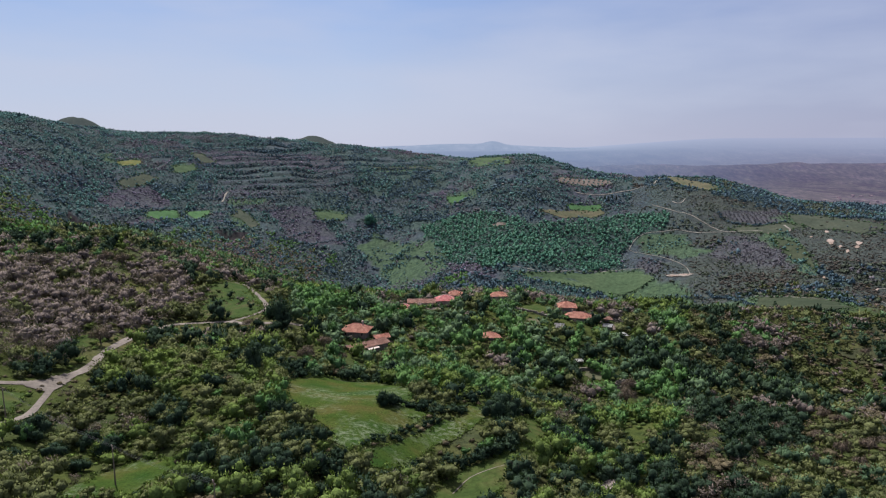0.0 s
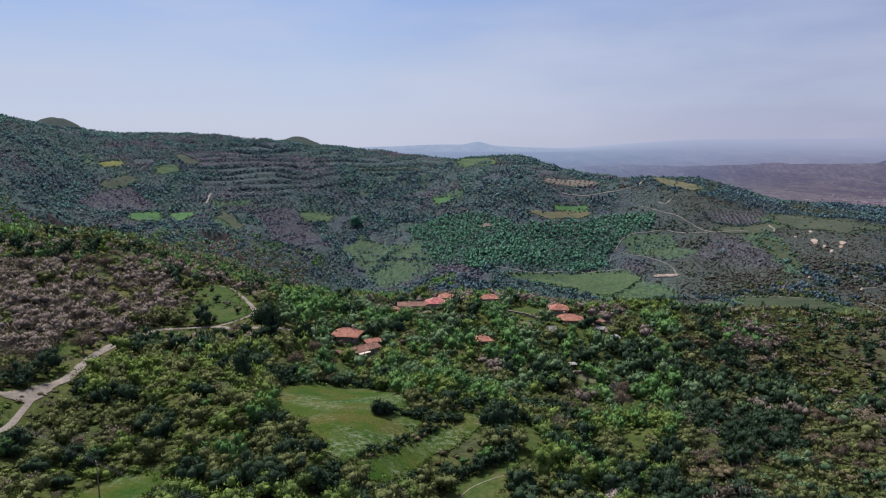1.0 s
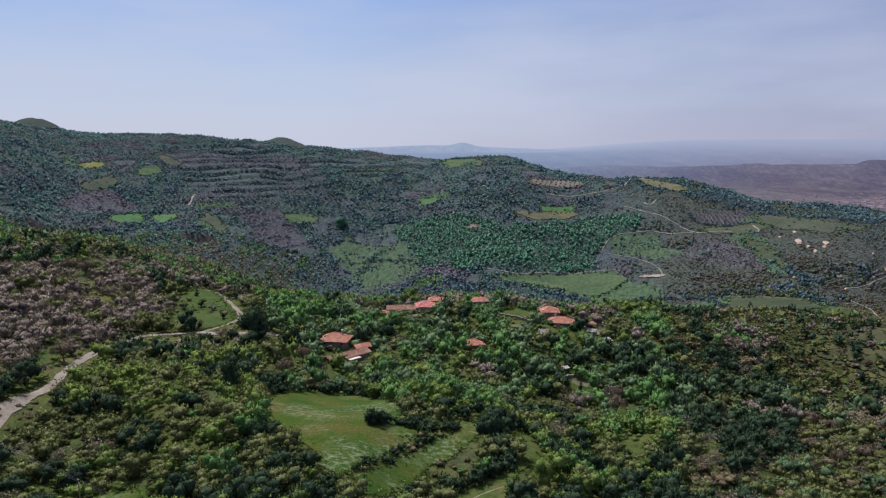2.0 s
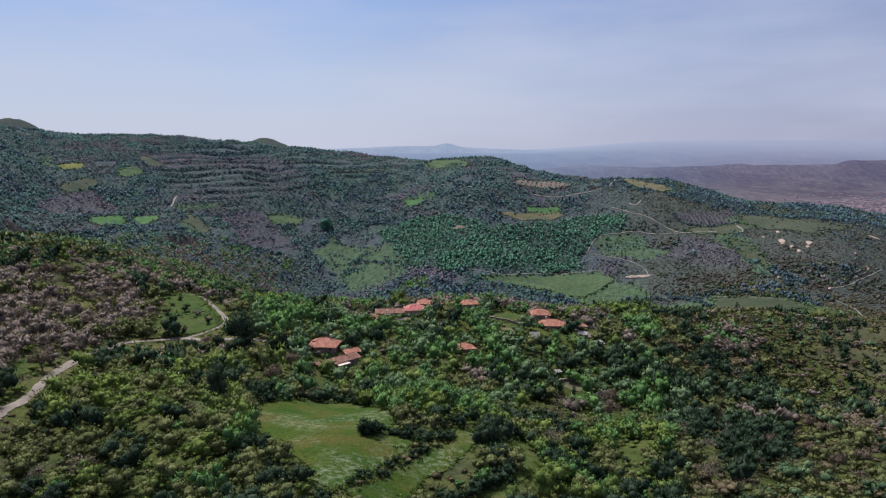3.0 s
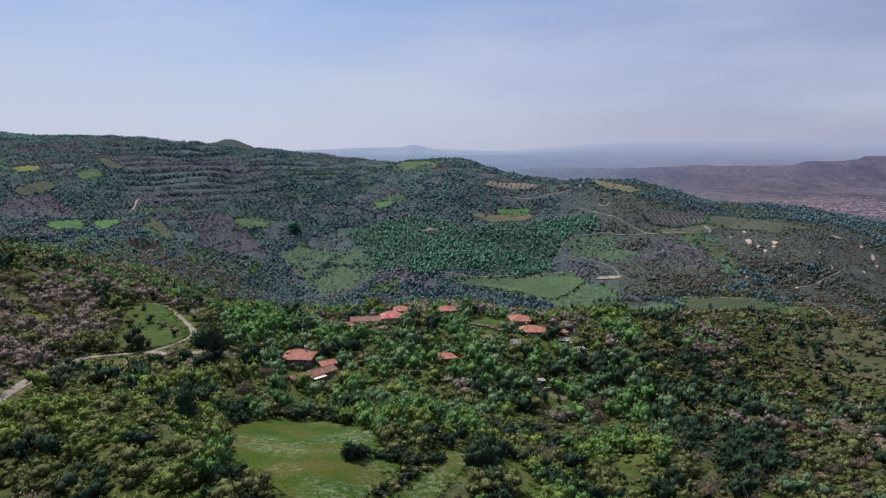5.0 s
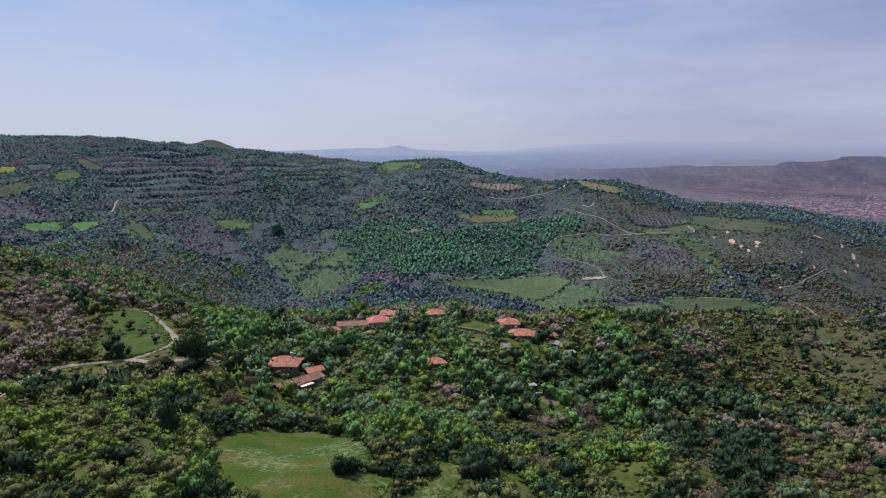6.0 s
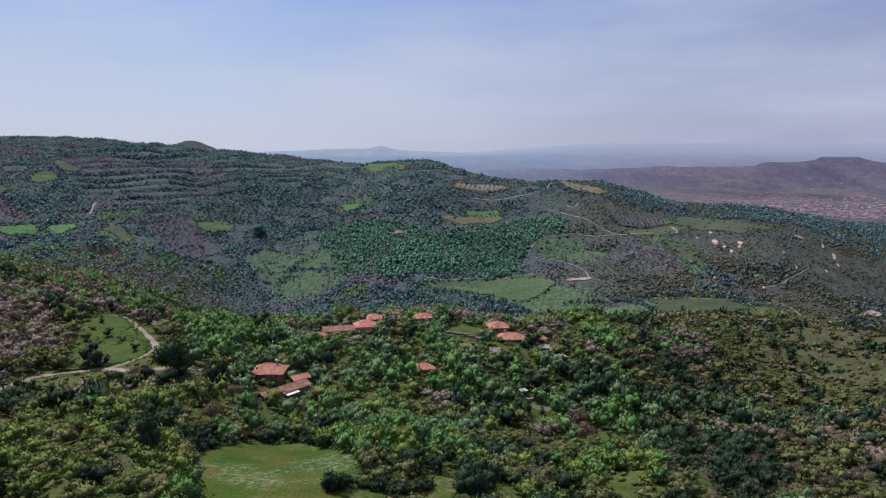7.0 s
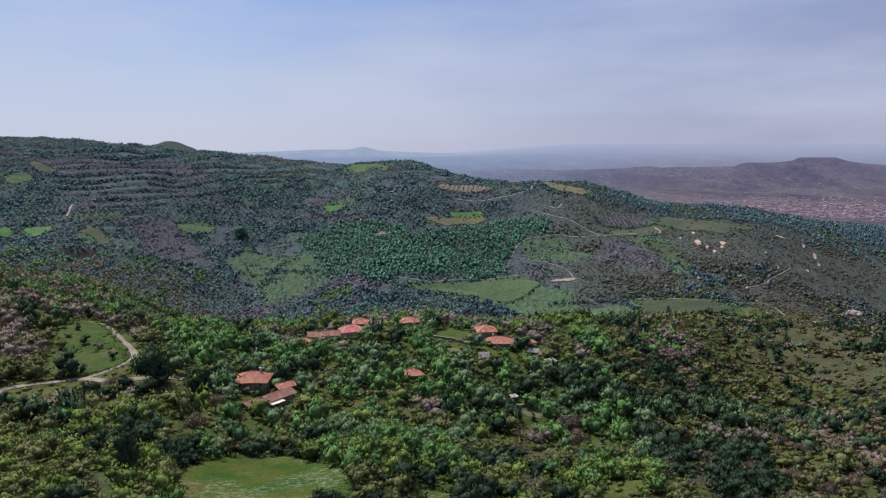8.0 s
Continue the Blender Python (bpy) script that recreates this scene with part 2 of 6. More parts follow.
STUBBLE = surface("dry_stubble", (0.06, 0.07, 0.042), (0.088, 0.084, 0.055), (0.115, 0.1, 0.068), 0.3, 0.04, spec=0.02)
SCAR = surface("pinkish_bare_earth", (0.15, 0.11, 0.09), (0.22, 0.165, 0.14), (0.3, 0.235, 0.21), 0.3, 0.05, relief=0.8, depth=0.5)
SOIL = surface("tilled_soil", (0.075, 0.058, 0.052), (0.105, 0.082, 0.072), (0.14, 0.11, 0.098), 0.4, 0.03, relief=0.5, depth=0.3)
GRAVEL = surface("gravel_track", (0.09, 0.075, 0.066), (0.135, 0.114, 0.102), (0.185, 0.158, 0.142), 1.1, 0.1, relief=0.4)
PALE_TRACK = surface("pale_dry_track", (0.11, 0.1, 0.09), (0.165, 0.15, 0.136), (0.25, 0.228, 0.21), 0.5, 0.06, relief=0.3)
STONE = surface("rubble_stone", (0.1, 0.085, 0.075), (0.15, 0.13, 0.115), (0.215, 0.19, 0.17), 2.0, 0.35, relief=0.8, depth=0.1)
PLASTER = surface("old_plaster", (0.24, 0.19, 0.16), (0.33, 0.27, 0.235), (0.42, 0.36, 0.32), 2.5, 0.4, relief=0.3)
ROCK = surface("pale_rock", (0.14, 0.115, 0.11), (0.22, 0.185, 0.175), (0.32, 0.28, 0.27), 0.9, 0.15, relief=0.9, depth=0.3)
GLASS_DARK = surface("dark_window", (0.02, 0.02, 0.024), (0.03, 0.03, 0.035), (0.04, 0.04, 0.045), 1.0, 0.5, rough=0.15, relief=0.0, spec=0.5)
WOOD = surface("weathered_wood", (0.1, 0.075, 0.055), (0.16, 0.125, 0.095), (0.22, 0.18, 0.14), 9.0, 0.8, relief=0.4)
METAL = surface("zinc_sheet", (0.22, 0.22, 0.22), (0.32, 0.32, 0.32), (0.44, 0.44, 0.43), 3.0, 0.5, rough=0.45, relief=0.1, spec=0.5)


def tiles(name, dark, mid, light):
    """Clay roof tiles in rows."""
    m, tree, p = node_material(name, 0.8, 0.25)
    big = ramp(tree, noise_node(tree, 0.5, 5, 0.65), (0.3, dark), (0.5, mid), (0.72, light))
    small = noise_node(tree, 4.0, 4, 0.7)
    tone = ramp(tree, small, (0.3, (0.6, 0.6, 0.62)), (0.7, (1.3, 1.3, 1.3)))
    tree.links.new(mixed(tree, big, tone, 1.0, "MULTIPLY"), p.inputs["Base Color"])
    bump(tree, p, small, 0.6, 0.06)
    return m


TILE_OLD = tiles("old_clay_tiles", (0.32, 0.14, 0.105), (0.48, 0.22, 0.165), (0.58, 0.32, 0.25))
TILE_NEW = tiles("new_red_tiles", (0.48, 0.15, 0.15), (0.62, 0.22, 0.22), (0.7, 0.33, 0.32))
TILE_BROWN = tiles("lichened_brown_tiles", (0.22, 0.115, 0.09), (0.32, 0.175, 0.14), (0.4, 0.26, 0.21))


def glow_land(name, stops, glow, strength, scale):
    """Distant land, with haze painted in as an even glow."""
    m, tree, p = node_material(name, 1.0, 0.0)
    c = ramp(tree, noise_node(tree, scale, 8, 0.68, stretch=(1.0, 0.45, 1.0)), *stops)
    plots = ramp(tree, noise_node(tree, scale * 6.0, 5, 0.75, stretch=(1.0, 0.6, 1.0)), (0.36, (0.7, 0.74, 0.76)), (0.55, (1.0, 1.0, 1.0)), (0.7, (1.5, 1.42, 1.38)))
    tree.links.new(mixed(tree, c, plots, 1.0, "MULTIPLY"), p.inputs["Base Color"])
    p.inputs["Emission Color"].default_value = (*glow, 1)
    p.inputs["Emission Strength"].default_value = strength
    return m


def hazy_plain():
    """A wide plain of plots and low hills; haze is painted in as a glow that grows with distance, bluer on one side."""
    m, tree, p = node_material("hazy_plain", 1.0, 0.0)

    def level(name):
        a = tree.nodes.new("ShaderNodeAttribute")
        a.attribute_name = name
        return a.outputs["Fac"]
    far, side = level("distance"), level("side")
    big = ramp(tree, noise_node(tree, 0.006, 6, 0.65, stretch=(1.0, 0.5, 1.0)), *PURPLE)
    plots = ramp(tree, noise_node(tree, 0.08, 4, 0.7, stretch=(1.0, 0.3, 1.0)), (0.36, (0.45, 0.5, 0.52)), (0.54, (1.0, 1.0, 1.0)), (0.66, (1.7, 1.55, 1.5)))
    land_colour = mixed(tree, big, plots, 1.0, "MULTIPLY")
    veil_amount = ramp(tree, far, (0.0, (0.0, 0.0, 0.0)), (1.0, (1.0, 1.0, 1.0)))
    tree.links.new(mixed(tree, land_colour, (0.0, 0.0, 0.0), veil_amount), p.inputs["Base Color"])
    # glow colours that stand in for the haze
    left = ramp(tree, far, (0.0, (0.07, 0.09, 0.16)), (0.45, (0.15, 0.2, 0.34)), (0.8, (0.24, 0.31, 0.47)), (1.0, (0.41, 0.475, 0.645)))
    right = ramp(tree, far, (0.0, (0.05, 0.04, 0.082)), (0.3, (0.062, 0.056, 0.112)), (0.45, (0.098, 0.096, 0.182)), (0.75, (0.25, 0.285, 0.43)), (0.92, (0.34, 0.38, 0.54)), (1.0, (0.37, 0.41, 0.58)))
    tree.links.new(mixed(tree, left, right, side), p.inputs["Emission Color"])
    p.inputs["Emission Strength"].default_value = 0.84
    return m


PURPLE = ((0.3, (0.012, 0.018, 0.018)), (0.45, (0.04, 0.036, 0.038)), (0.55, (0.058, 0.056, 0.05)), (0.7, (0.085, 0.07, 0.078)))
FAR_PLAIN = hazy_plain()
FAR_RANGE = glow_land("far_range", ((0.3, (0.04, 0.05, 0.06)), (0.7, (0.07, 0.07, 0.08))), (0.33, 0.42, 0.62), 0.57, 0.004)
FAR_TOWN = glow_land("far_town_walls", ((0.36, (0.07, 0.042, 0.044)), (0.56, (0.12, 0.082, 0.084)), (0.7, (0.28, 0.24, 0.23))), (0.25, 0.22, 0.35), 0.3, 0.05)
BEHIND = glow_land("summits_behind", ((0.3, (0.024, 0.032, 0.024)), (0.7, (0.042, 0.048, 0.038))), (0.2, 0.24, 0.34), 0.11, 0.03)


# ---- the land: heights along bearings from the start of the flight, at distances that grow by 1.27 from 100 m ----
SECTION = {
    -42: (35, 36, 37, 40, 44, 48, 50, 52, 56, 64, 90, 140, 152, 85),
    -35: (37, 36, 34, 36, 40, 43, 42, 38, 28, 8, 10, 100, 203, 168),
    -28: (37, 36, 24, 27, 29, 27, 45, 41, 15, -34, -94, -23, 129, 120),
    -21: (36, 35, 33, 37, 14, 11, 24, 17, 0, -26, -73, -33, 106, 113),
    -14: (36, 35, 32, 26, 26, 28, 7, -20, -53, -86, -97, -16, 117, 107),
    -7: (37, 33, 38, 15, 6, 19, -5, -44, -102, -173, -211, -66, 113, 27),
    0: (39, 18, 28, 30, 9, 15, 1, -47, -93, -109, -89, -10, 73, 39),
}
SECTION.update({
    7: (37, 26, 31, 14, -3, 18, 4, -49, -95, -98, -29, 114, 64, -175),
    14: (36, 23, 17, 8, -4, 9, -6, -49, -105, -136, -94, 18, -5, -137),
    21: (35, 20, 17, 23, -10, 8, 6, -27, -88, -121, -50, 68, -7, -128),
    28: (33, 26, 19, 10, -5, -11, -38, -19, -53, -77, -43, -10, -60, -125),
    35: (32, 25, 14, 6, 7, -19, -79, -33, -43, -58, -20, -4, -58, -122),
    42: (31, 26, 20, 15, 10, -3, -15, -9, -57, -107, -101, -61, -75, -118),
    49: (29, 28, 28, 28, 27, 20, -1, -45, -105, -152, -145, -92, -88, -115),
})
FIRST, STEP, NEAR, GROW = -42.0, 7.0, 100.0, 1.27
HEIGHTS = np.array([SECTION[k] for k in sorted(SECTION)], float)


def lattice(ix, iy, seed):
    h = (ix * 374761393 + iy * 668265263 + seed * 974711) & 0x7FFFFFFF
    h = ((h ^ (h >> 13)) * 1274126177) & 0x7FFFFFFF
    return ((h ^ (h >> 16)) & 0xFFFF) / 65535.0


def value_noise(x, y, size, seed=0, octaves=3):
    """Smooth noise of -1 to 1, with lumps of that many metres."""
    total, amp, norm = 0.0, 1.0, 0.0
    for o in range(octaves):
        u, v = np.asarray(x, float) / size, np.asarray(y, float) / size
        iu, iv = np.floor(u).astype(np.int64), np.floor(v).astype(np.int64)
        fu, fv = u - iu, v - iv
        fu, fv = fu * fu * (3 - 2 * fu), fv * fv * (3 - 2 * fv)
        a, b = lattice(iu, iv, seed + o), lattice(iu + 1, iv, seed + o)
        c, d = lattice(iu, iv + 1, seed + o), lattice(iu + 1, iv + 1, seed + o)
        total = total + amp * (2 * ((a * (1 - fu) + b * fu) * (1 - fv) + (c * (1 - fu) + d * fu) * fv) - 1)
        norm, amp, size = norm + amp, amp * 0.5, size * 0.47
    return total / norm


def smooth(v, a, b):
    u = np.clip((v - a) / (b - a), 0, 1)
    return u * u * (3 - 2 * u)


def spline(u):
    return np.stack([(1 - u) ** 3 / 6, (3 * u ** 3 - 6 * u * u + 4) / 6, (-3 * u ** 3 + 3 * u * u + 3 * u + 1) / 6, u ** 3 / 6], -1)


def polar(x, y):
    return np.degrees(np.arctan2(x, y)), np.hypot(x, y)


def terraced(x, y):
    """How well the old terraces are kept: in stretches only."""
    return smooth(value_noise(x, y, 230, 91, 2), -0.05, 0.3) * (0.25 + 0.75 * smooth(np.hypot(x, y), 1340, 1420))


SCARPS = [[(-620, 1085), (-575, 1066), (-530, 1072), (-492, 1061), (-464, 1062)], [(-444, 1034), (-401, 1022), (-357, 1038)], [(-398, 1136), (-360, 1128), (-330, 1135)]]


def below_scarp(x, y, line):
    """How far a place lies in front of a steep bank: 0 on it, and a large number beside or behind it."""
    lx, ly = zip(*line)
    s = np.interp(x, lx, ly) + 5 * value_noise(x, y, 22, 77, 2) - y
    return np.where((x > lx[0]) & (x < lx[-1]) & (s > 0), s, 1e6), smooth(x, lx[0], lx[0] + 25) * (1 - smooth(x, lx[-1] - 25, lx[-1]))


def land(x, y, detail=True):
    """The height of the ground."""
    x, y = np.asarray(x, float), np.asarray(y, float)
    b, d = polar(x, y)
    nb, nd = HEIGHTS.shape
    i = np.clip((b - FIRST) / STEP, 0, nb - 1.000001)
    j = np.clip(np.log(np.maximum(d, 1) / NEAR) / math.log(GROW), 0, nd - 1.000001)
    i0, j0 = np.floor(i).astype(int), np.floor(j).astype(int)
    wi, wj = spline(i - i0), spline(j - j0)
    ii = np.clip(i0[..., None] + np.arange(-1, 3), 0, nb - 1)
    jj = np.clip(j0[..., None] + np.arange(-1, 3), 0, nd - 1)
    z = np.einsum("...i,...j,...ij->...", wi, wj, HEIGHTS[ii[..., :, None], jj[..., None, :]])
    z = 36 + (z - 36) * smooth(d, 2, 85)
    away = smooth(np.abs(b - 4), 58, 120)
    z = z * (1 - away) + away * (36 + 0.03 * np.minimum(d, 2200))
    z = z + (-260 - z) * smooth(d + 280 * smooth(b, 22, 36), 2150, 2500)
    if detail:
        for line in SCARPS:
            s, ends = below_scarp(x, y, line)
            z = z - 17 * ends * smooth(s, 0, 9) * np.exp(-(np.minimum(s, 500) / 60) ** 2)
        # old terraces on the far slopes, and uneven ground
        t = smooth(d, 1050, 1250) * (1 - smooth(d, 2000, 2150)) * (1 - smooth(b, 8, 14)) * terraced(x, y)
        w = z + 3 * value_noise(x, y, 160, 5, 2)
        s = w / 11.0
        f = s - np.floor(s)
        z = z + 0.45 * t * 11.0 * 1.2 * (smooth(f, 0.7, 1.0) - f)
        z = z - 7 * (1 - np.abs(value_noise(x, y, 190, 41, 2))) ** 3 * smooth(d, 600, 800) * (1 - smooth(d, 2000, 2200)) + 2.5 * smooth(d, 600, 800)
        z = z + value_noise(x, y, 70, 1, 4) * np.clip(d / 260, 0.25, 7) * (1 - smooth(d, 2200, 2600))
        z = z + value_noise(x, y, 9, 2, 2) * 0.25
    return z


def mesh_object(name, verts, faces, material, parent=None, smooth_shade=False):
    """verts (n, 3), faces (m, 3) or (m, 4) as arrays."""
    verts, faces = np.asarray(verts, np.float32), np.asarray(faces, np.int32)
    k = faces.shape[1]
    me = bpy.data.meshes.new(name)
    me.vertices.add(len(verts))
    me.vertices.foreach_set("co", verts.ravel())
    me.loops.add(faces.size)
    me.loops.foreach_set("vertex_index", faces.ravel())
    me.polygons.add(len(faces))
    me.polygons.foreach_set("loop_start", np.arange(0, faces.size, k, dtype=np.int32))
    me.polygons.foreach_set("use_smooth", np.full(len(faces), smooth_shade))
    me.materials.append(material)
    me.update(calc_edges=True)
    ob = new(name, me)
    if parent:
        ob.parent = parent
    return ob


def sheet(name, bearings, radii, height, material):
    """A sheet over a fan of bearings and radii."""
    B, R = np.meshgrid(np.radians(bearings), radii, indexing="ij")
    X, Y = R * np.sin(B), R * np.cos(B)
    verts = np.stack([X, Y, height(X, Y)], -1).reshape(-1, 3)
    nb, nr = B.shape
    k = (np.arange(nb - 1)[:, None] * nr + np.arange(nr - 1)).ravel()
    return mesh_object(name, verts, np.stack([k, k + 1, k + nr + 1, k + nr], -1), material, smooth_shade=True)


spread = np.concatenate([np.linspace(-180, -46, 21)[:-1], np.linspace(-46, 56, 290)[:-1], np.linspace(56, 180, 19)])
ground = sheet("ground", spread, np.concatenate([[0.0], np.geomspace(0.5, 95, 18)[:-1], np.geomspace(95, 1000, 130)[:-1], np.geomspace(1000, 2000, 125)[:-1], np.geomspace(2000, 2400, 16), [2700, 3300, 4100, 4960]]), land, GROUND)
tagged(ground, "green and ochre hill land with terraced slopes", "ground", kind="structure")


def bump_hill(b, d, b0, d0, wb, wd, h):
    return h * np.exp(-((b - b0) / wb) ** 2 - ((d - d0) / wd) ** 2)


def far_land(x, y):
    """The plain, which climbs to the horizon past low ridges and a flat-topped castle hill."""
    b, d = polar(x, y)
    z = np.interp(d, (1500, 2200, 2500, 3000, 3400, 3900, 4400, 4955), (-268, -196, -160, -114, -78, -26, 36, 106)) - (22 * smooth(d, 3600, 4300) + 48 * smooth(d, 4300, 4955)) * (1 - smooth(b, 9, 24))
    z = z + 24 * value_noise(b * 30, d * 1.3, 330, 11, 4) * (1 - 0.8 * smooth(d, 3600, 4900)) + 7 * value_noise(x, y, 110, 12, 3) * (1 - smooth(d, 3300, 3900))
    crest = np.interp(b, (8, 16, 22, 27, 31, 34.6, 35.3, 36.3, 37.5, 38.6, 38.9, 41.3, 42.0, 43.2, 46, 52), (-40, -28, -20, -10, -4, 5, 19, 17, 23, 32, 45, 47, 33, 19, 4, -20))
    ridge = -80 + (crest + 80 + 15 * value_noise(b * 40, d, 100, 14, 4) * smooth(np.abs(b - 40), 1.0, 6.0)) * np.exp(-((d - 3350) / 190) ** 2)
    return np.maximum(z, ridge * smooth(b, 4, 14) + z * (1 - smooth(b, 4, 14)))


def summits(x, y):
    b, d = polar(x, y)
    z = -130 + 14 * value_noise(x, y, 260, 19, 5) + 8 * value_noise(x, y, 50, 20, 2)
    z = z + bump_hill(b, d, -10.8, 3300, 2.6, 300, 166) + bump_hill(b, d, -14.5, 3300, 3.5, 300, 150) + bump_hill(b, d, -7, 3300, 3, 300, 140)
    return z + bump_hill(b, d, -19.6, 3000, 3.0, 300, 252) + bump_hill(b, d, -28.8, 2800, 4.6, 300, 316)


def far_range_height(x, y):
    b, d = polar(x, y)
    crest = (42 - 24 * smooth(b, 9, 18)) + bump_hill(b, 0, 4.3, 0, 0.9, 1, 24) + bump_hill(b, 0, 2, 0, 6, 1, 22) + 7 * value_noise(x, y, 380, 17, 4)
    return -120 + (crest + 120) * smooth(d, 4300, 4820)


FAR_B = np.linspace(-8, 56, 210)
plain = tagged(sheet("backdrop", FAR_B, np.concatenate([np.linspace(1500, 2180, 12), np.linspace(2200, 3700, 120), np.linspace(3720, 4955, 50)]), far_land, FAR_PLAIN), "purple-grey plain with a far castle hill, haze painted as glow", "distant land", kind="structure")
flat = np.empty(len(plain.data.vertices) * 3, np.float32)
plain.data.vertices.foreach_get("co", flat)
pb, pd = polar(flat[0::3].astype(float), flat[1::3].astype(float))
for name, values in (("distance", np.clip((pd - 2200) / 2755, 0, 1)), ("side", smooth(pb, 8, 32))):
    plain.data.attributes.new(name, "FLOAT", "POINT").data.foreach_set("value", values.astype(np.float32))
tagged(sheet("backdrop_range", FAR_B, np.linspace(4300, 4940, 40), far_range_height, FAR_RANGE), "range of hills on the horizon, glowing pale blue for haze", "distant land", kind="structure")
tagged(sheet("backdrop_summits", np.linspace(-46, -2, 150), np.linspace(2400, 3500, 60), summits, BEHIND), "dusky green summits behind the near crest, faint glow for haze", "distant hills", kind="structure")

# ---- plan of fields and tracks ----
FIELDS = {
    "meadow": [(-48, 192), (-40, 210), (-23, 212), (-9, 187), (-9, 170), (-4, 163), (-7, 157), (-16, 138), (-21, 132), (-25, 135), (-27, 144), (-38, 159), (-45, 174)],
    "strip_meadow": [(-18, 126), (-17, 134), (-12, 141), (-7, 149), (-3, 156), (2, 163), (4, 172), (8, 174), (14, 171), (9, 161), (5, 155), (-1, 149), (-4, 143), (-8, 136), (-13, 129)],
    "small_field": [(-73, 112), (-71, 127), (-66, 133), (-59, 132), (-55, 126), (-57, 119), (-59, 112)],
    "grass_bank": [(-6, 118), (0, 133), (4, 140), (13, 144), (20, 153), (22, 152), (14, 138), (12, 130), (6, 118)],
    "glade": [(19, 160), (23, 178), (27, 179), (28, 165), (24, 153), (20, 153)],
    "verge": [(-120, 159), (-116, 162), (-111, 164), (-105, 153), (-106, 148), (-108, 144)],
}
FIELDS.update({
    "knoll_pasture": [(-130, 361), (-125, 381), (-111, 365), (-97, 330), (-86, 301), (-88, 294), (-96, 293), (-106, 296), (-115, 298), (-121, 324)],
    "tilled_orchard": [(221, 1282), (341, 1342), (330, 1300), (222, 1250)],
    "ochre_field": [(164, 1128), (281, 1179), (288, 1155), (209, 1116)],
    "brown_plot": [(79, 1102), (101, 1099), (105, 1084), (84, 1087)],
    "garden": [(41, 346), (54, 366), (63, 352), (49, 334)],
    "yellow_glade": [(-168, 328), (-162, 352), (-157, 345), (-163, 326)],
    "yellow_patch": [(-158, 313), (-150, 323), (-145, 315), (-154, 305)],
    "orchard_glade": [(-129, 221), (-134, 244), (-130, 243), (-121, 223), (-118, 207), (-119, 203)],
    "east_pasture": [(301, 458), (341, 479), (420, 545), (480, 560), (470, 480), (400, 400), (355, 367), (330, 372), (312, 390), (300, 427)],
    "east_scrub": [(254, 411), (295, 421), (318, 359), (272, 314), (275, 348), (275, 384)],
})
FIELDS.update({
    "flowering_yellow_field": [(-700, 1415), (-685, 1446), (-663, 1448), (-648, 1425), (-659, 1399), (-676, 1389)],
    "lush_plot_west": [(-542, 1191), (-521, 1216), (-500, 1227), (-488, 1197), (-504, 1174), (-529, 1166)],
    "lush_plot_east": [(-484, 1228), (-445, 1242), (-434, 1220), (-443, 1190), (-450, 1174), (-468, 1195)],
    "pale_meadow": [(-396, 1256), (-376, 1242), (-338, 1193), (-344, 1164), (-368, 1193), (-393, 1212)],
    "hill_meadow": [(-265, 1319), (-235, 1339), (-196, 1336), (-199, 1317), (-240, 1298)],
    "terrace_plot": [(-589, 1440), (-550, 1466), (-536, 1441), (-572, 1411)],
    "upper_terrace_plot": [(-586, 1541), (-563, 1545), (-513, 1495), (-541, 1479)],
    "crest_pasture": [(49, 1650), (100, 1570), (147, 1488), (139, 1383), (77, 1462)],
    "terrace_strip": [(-175, 1595), (-90, 1599), (-20, 1563), (-20, 1541), (-102, 1577), (-171, 1576)],
})
FIELDS.update({
    "small_green_plot": [(8, 1330), (42, 1287), (41, 1257), (12, 1298)],
    "ridge_top_pasture": [(452, 1360), (490, 1330), (519, 1244), (491, 1198), (456, 1248), (448, 1298)],
    "hill_garden": [(221, 1175), (284, 1197), (287, 1176), (222, 1156)],
    "valley_field": [(107, 913), (240, 954), (286, 938), (300, 911), (272, 886), (252, 877), (194, 898), (146, 896)],
    "lower_field": [(355, 727), (371, 675), (380, 620), (352, 548), (305, 517), (303, 616)],
    "olive_slope": [(-640, 1298), (-622, 1364), (-591, 1361), (-604, 1298), (-623, 1273)],
    "ridge_grass": [(451, 1023), (532, 1024), (553, 999), (507, 975), (463, 995)],
    "dry_ridge_grass": [(567, 1077), (610, 1062), (645, 980), (683, 963), (601, 926), (565, 967), (547, 1017)],
    "green_streak": [(483, 951), (499, 930), (486, 861), (461, 788), (465, 827), (470, 893)],
})
# the share of a field that bushes and small trees have taken
SPARSE = {"knoll_pasture": 0.18, "east_pasture": 0.45, "east_scrub": 0.6, "lower_field": 0.06, "valley_field": 0.04, "olive_slope": 0.25, "dry_ridge_grass": 0.14, "ridge_grass": 0.08, "green_streak": 0.2, "crest_pasture": 0.05, "yellow_glade": 0.15, "yellow_patch": 0.15, "orchard_glade": 0.15, "pale_meadow": 0.08, "ridge_top_pasture": 0.06}
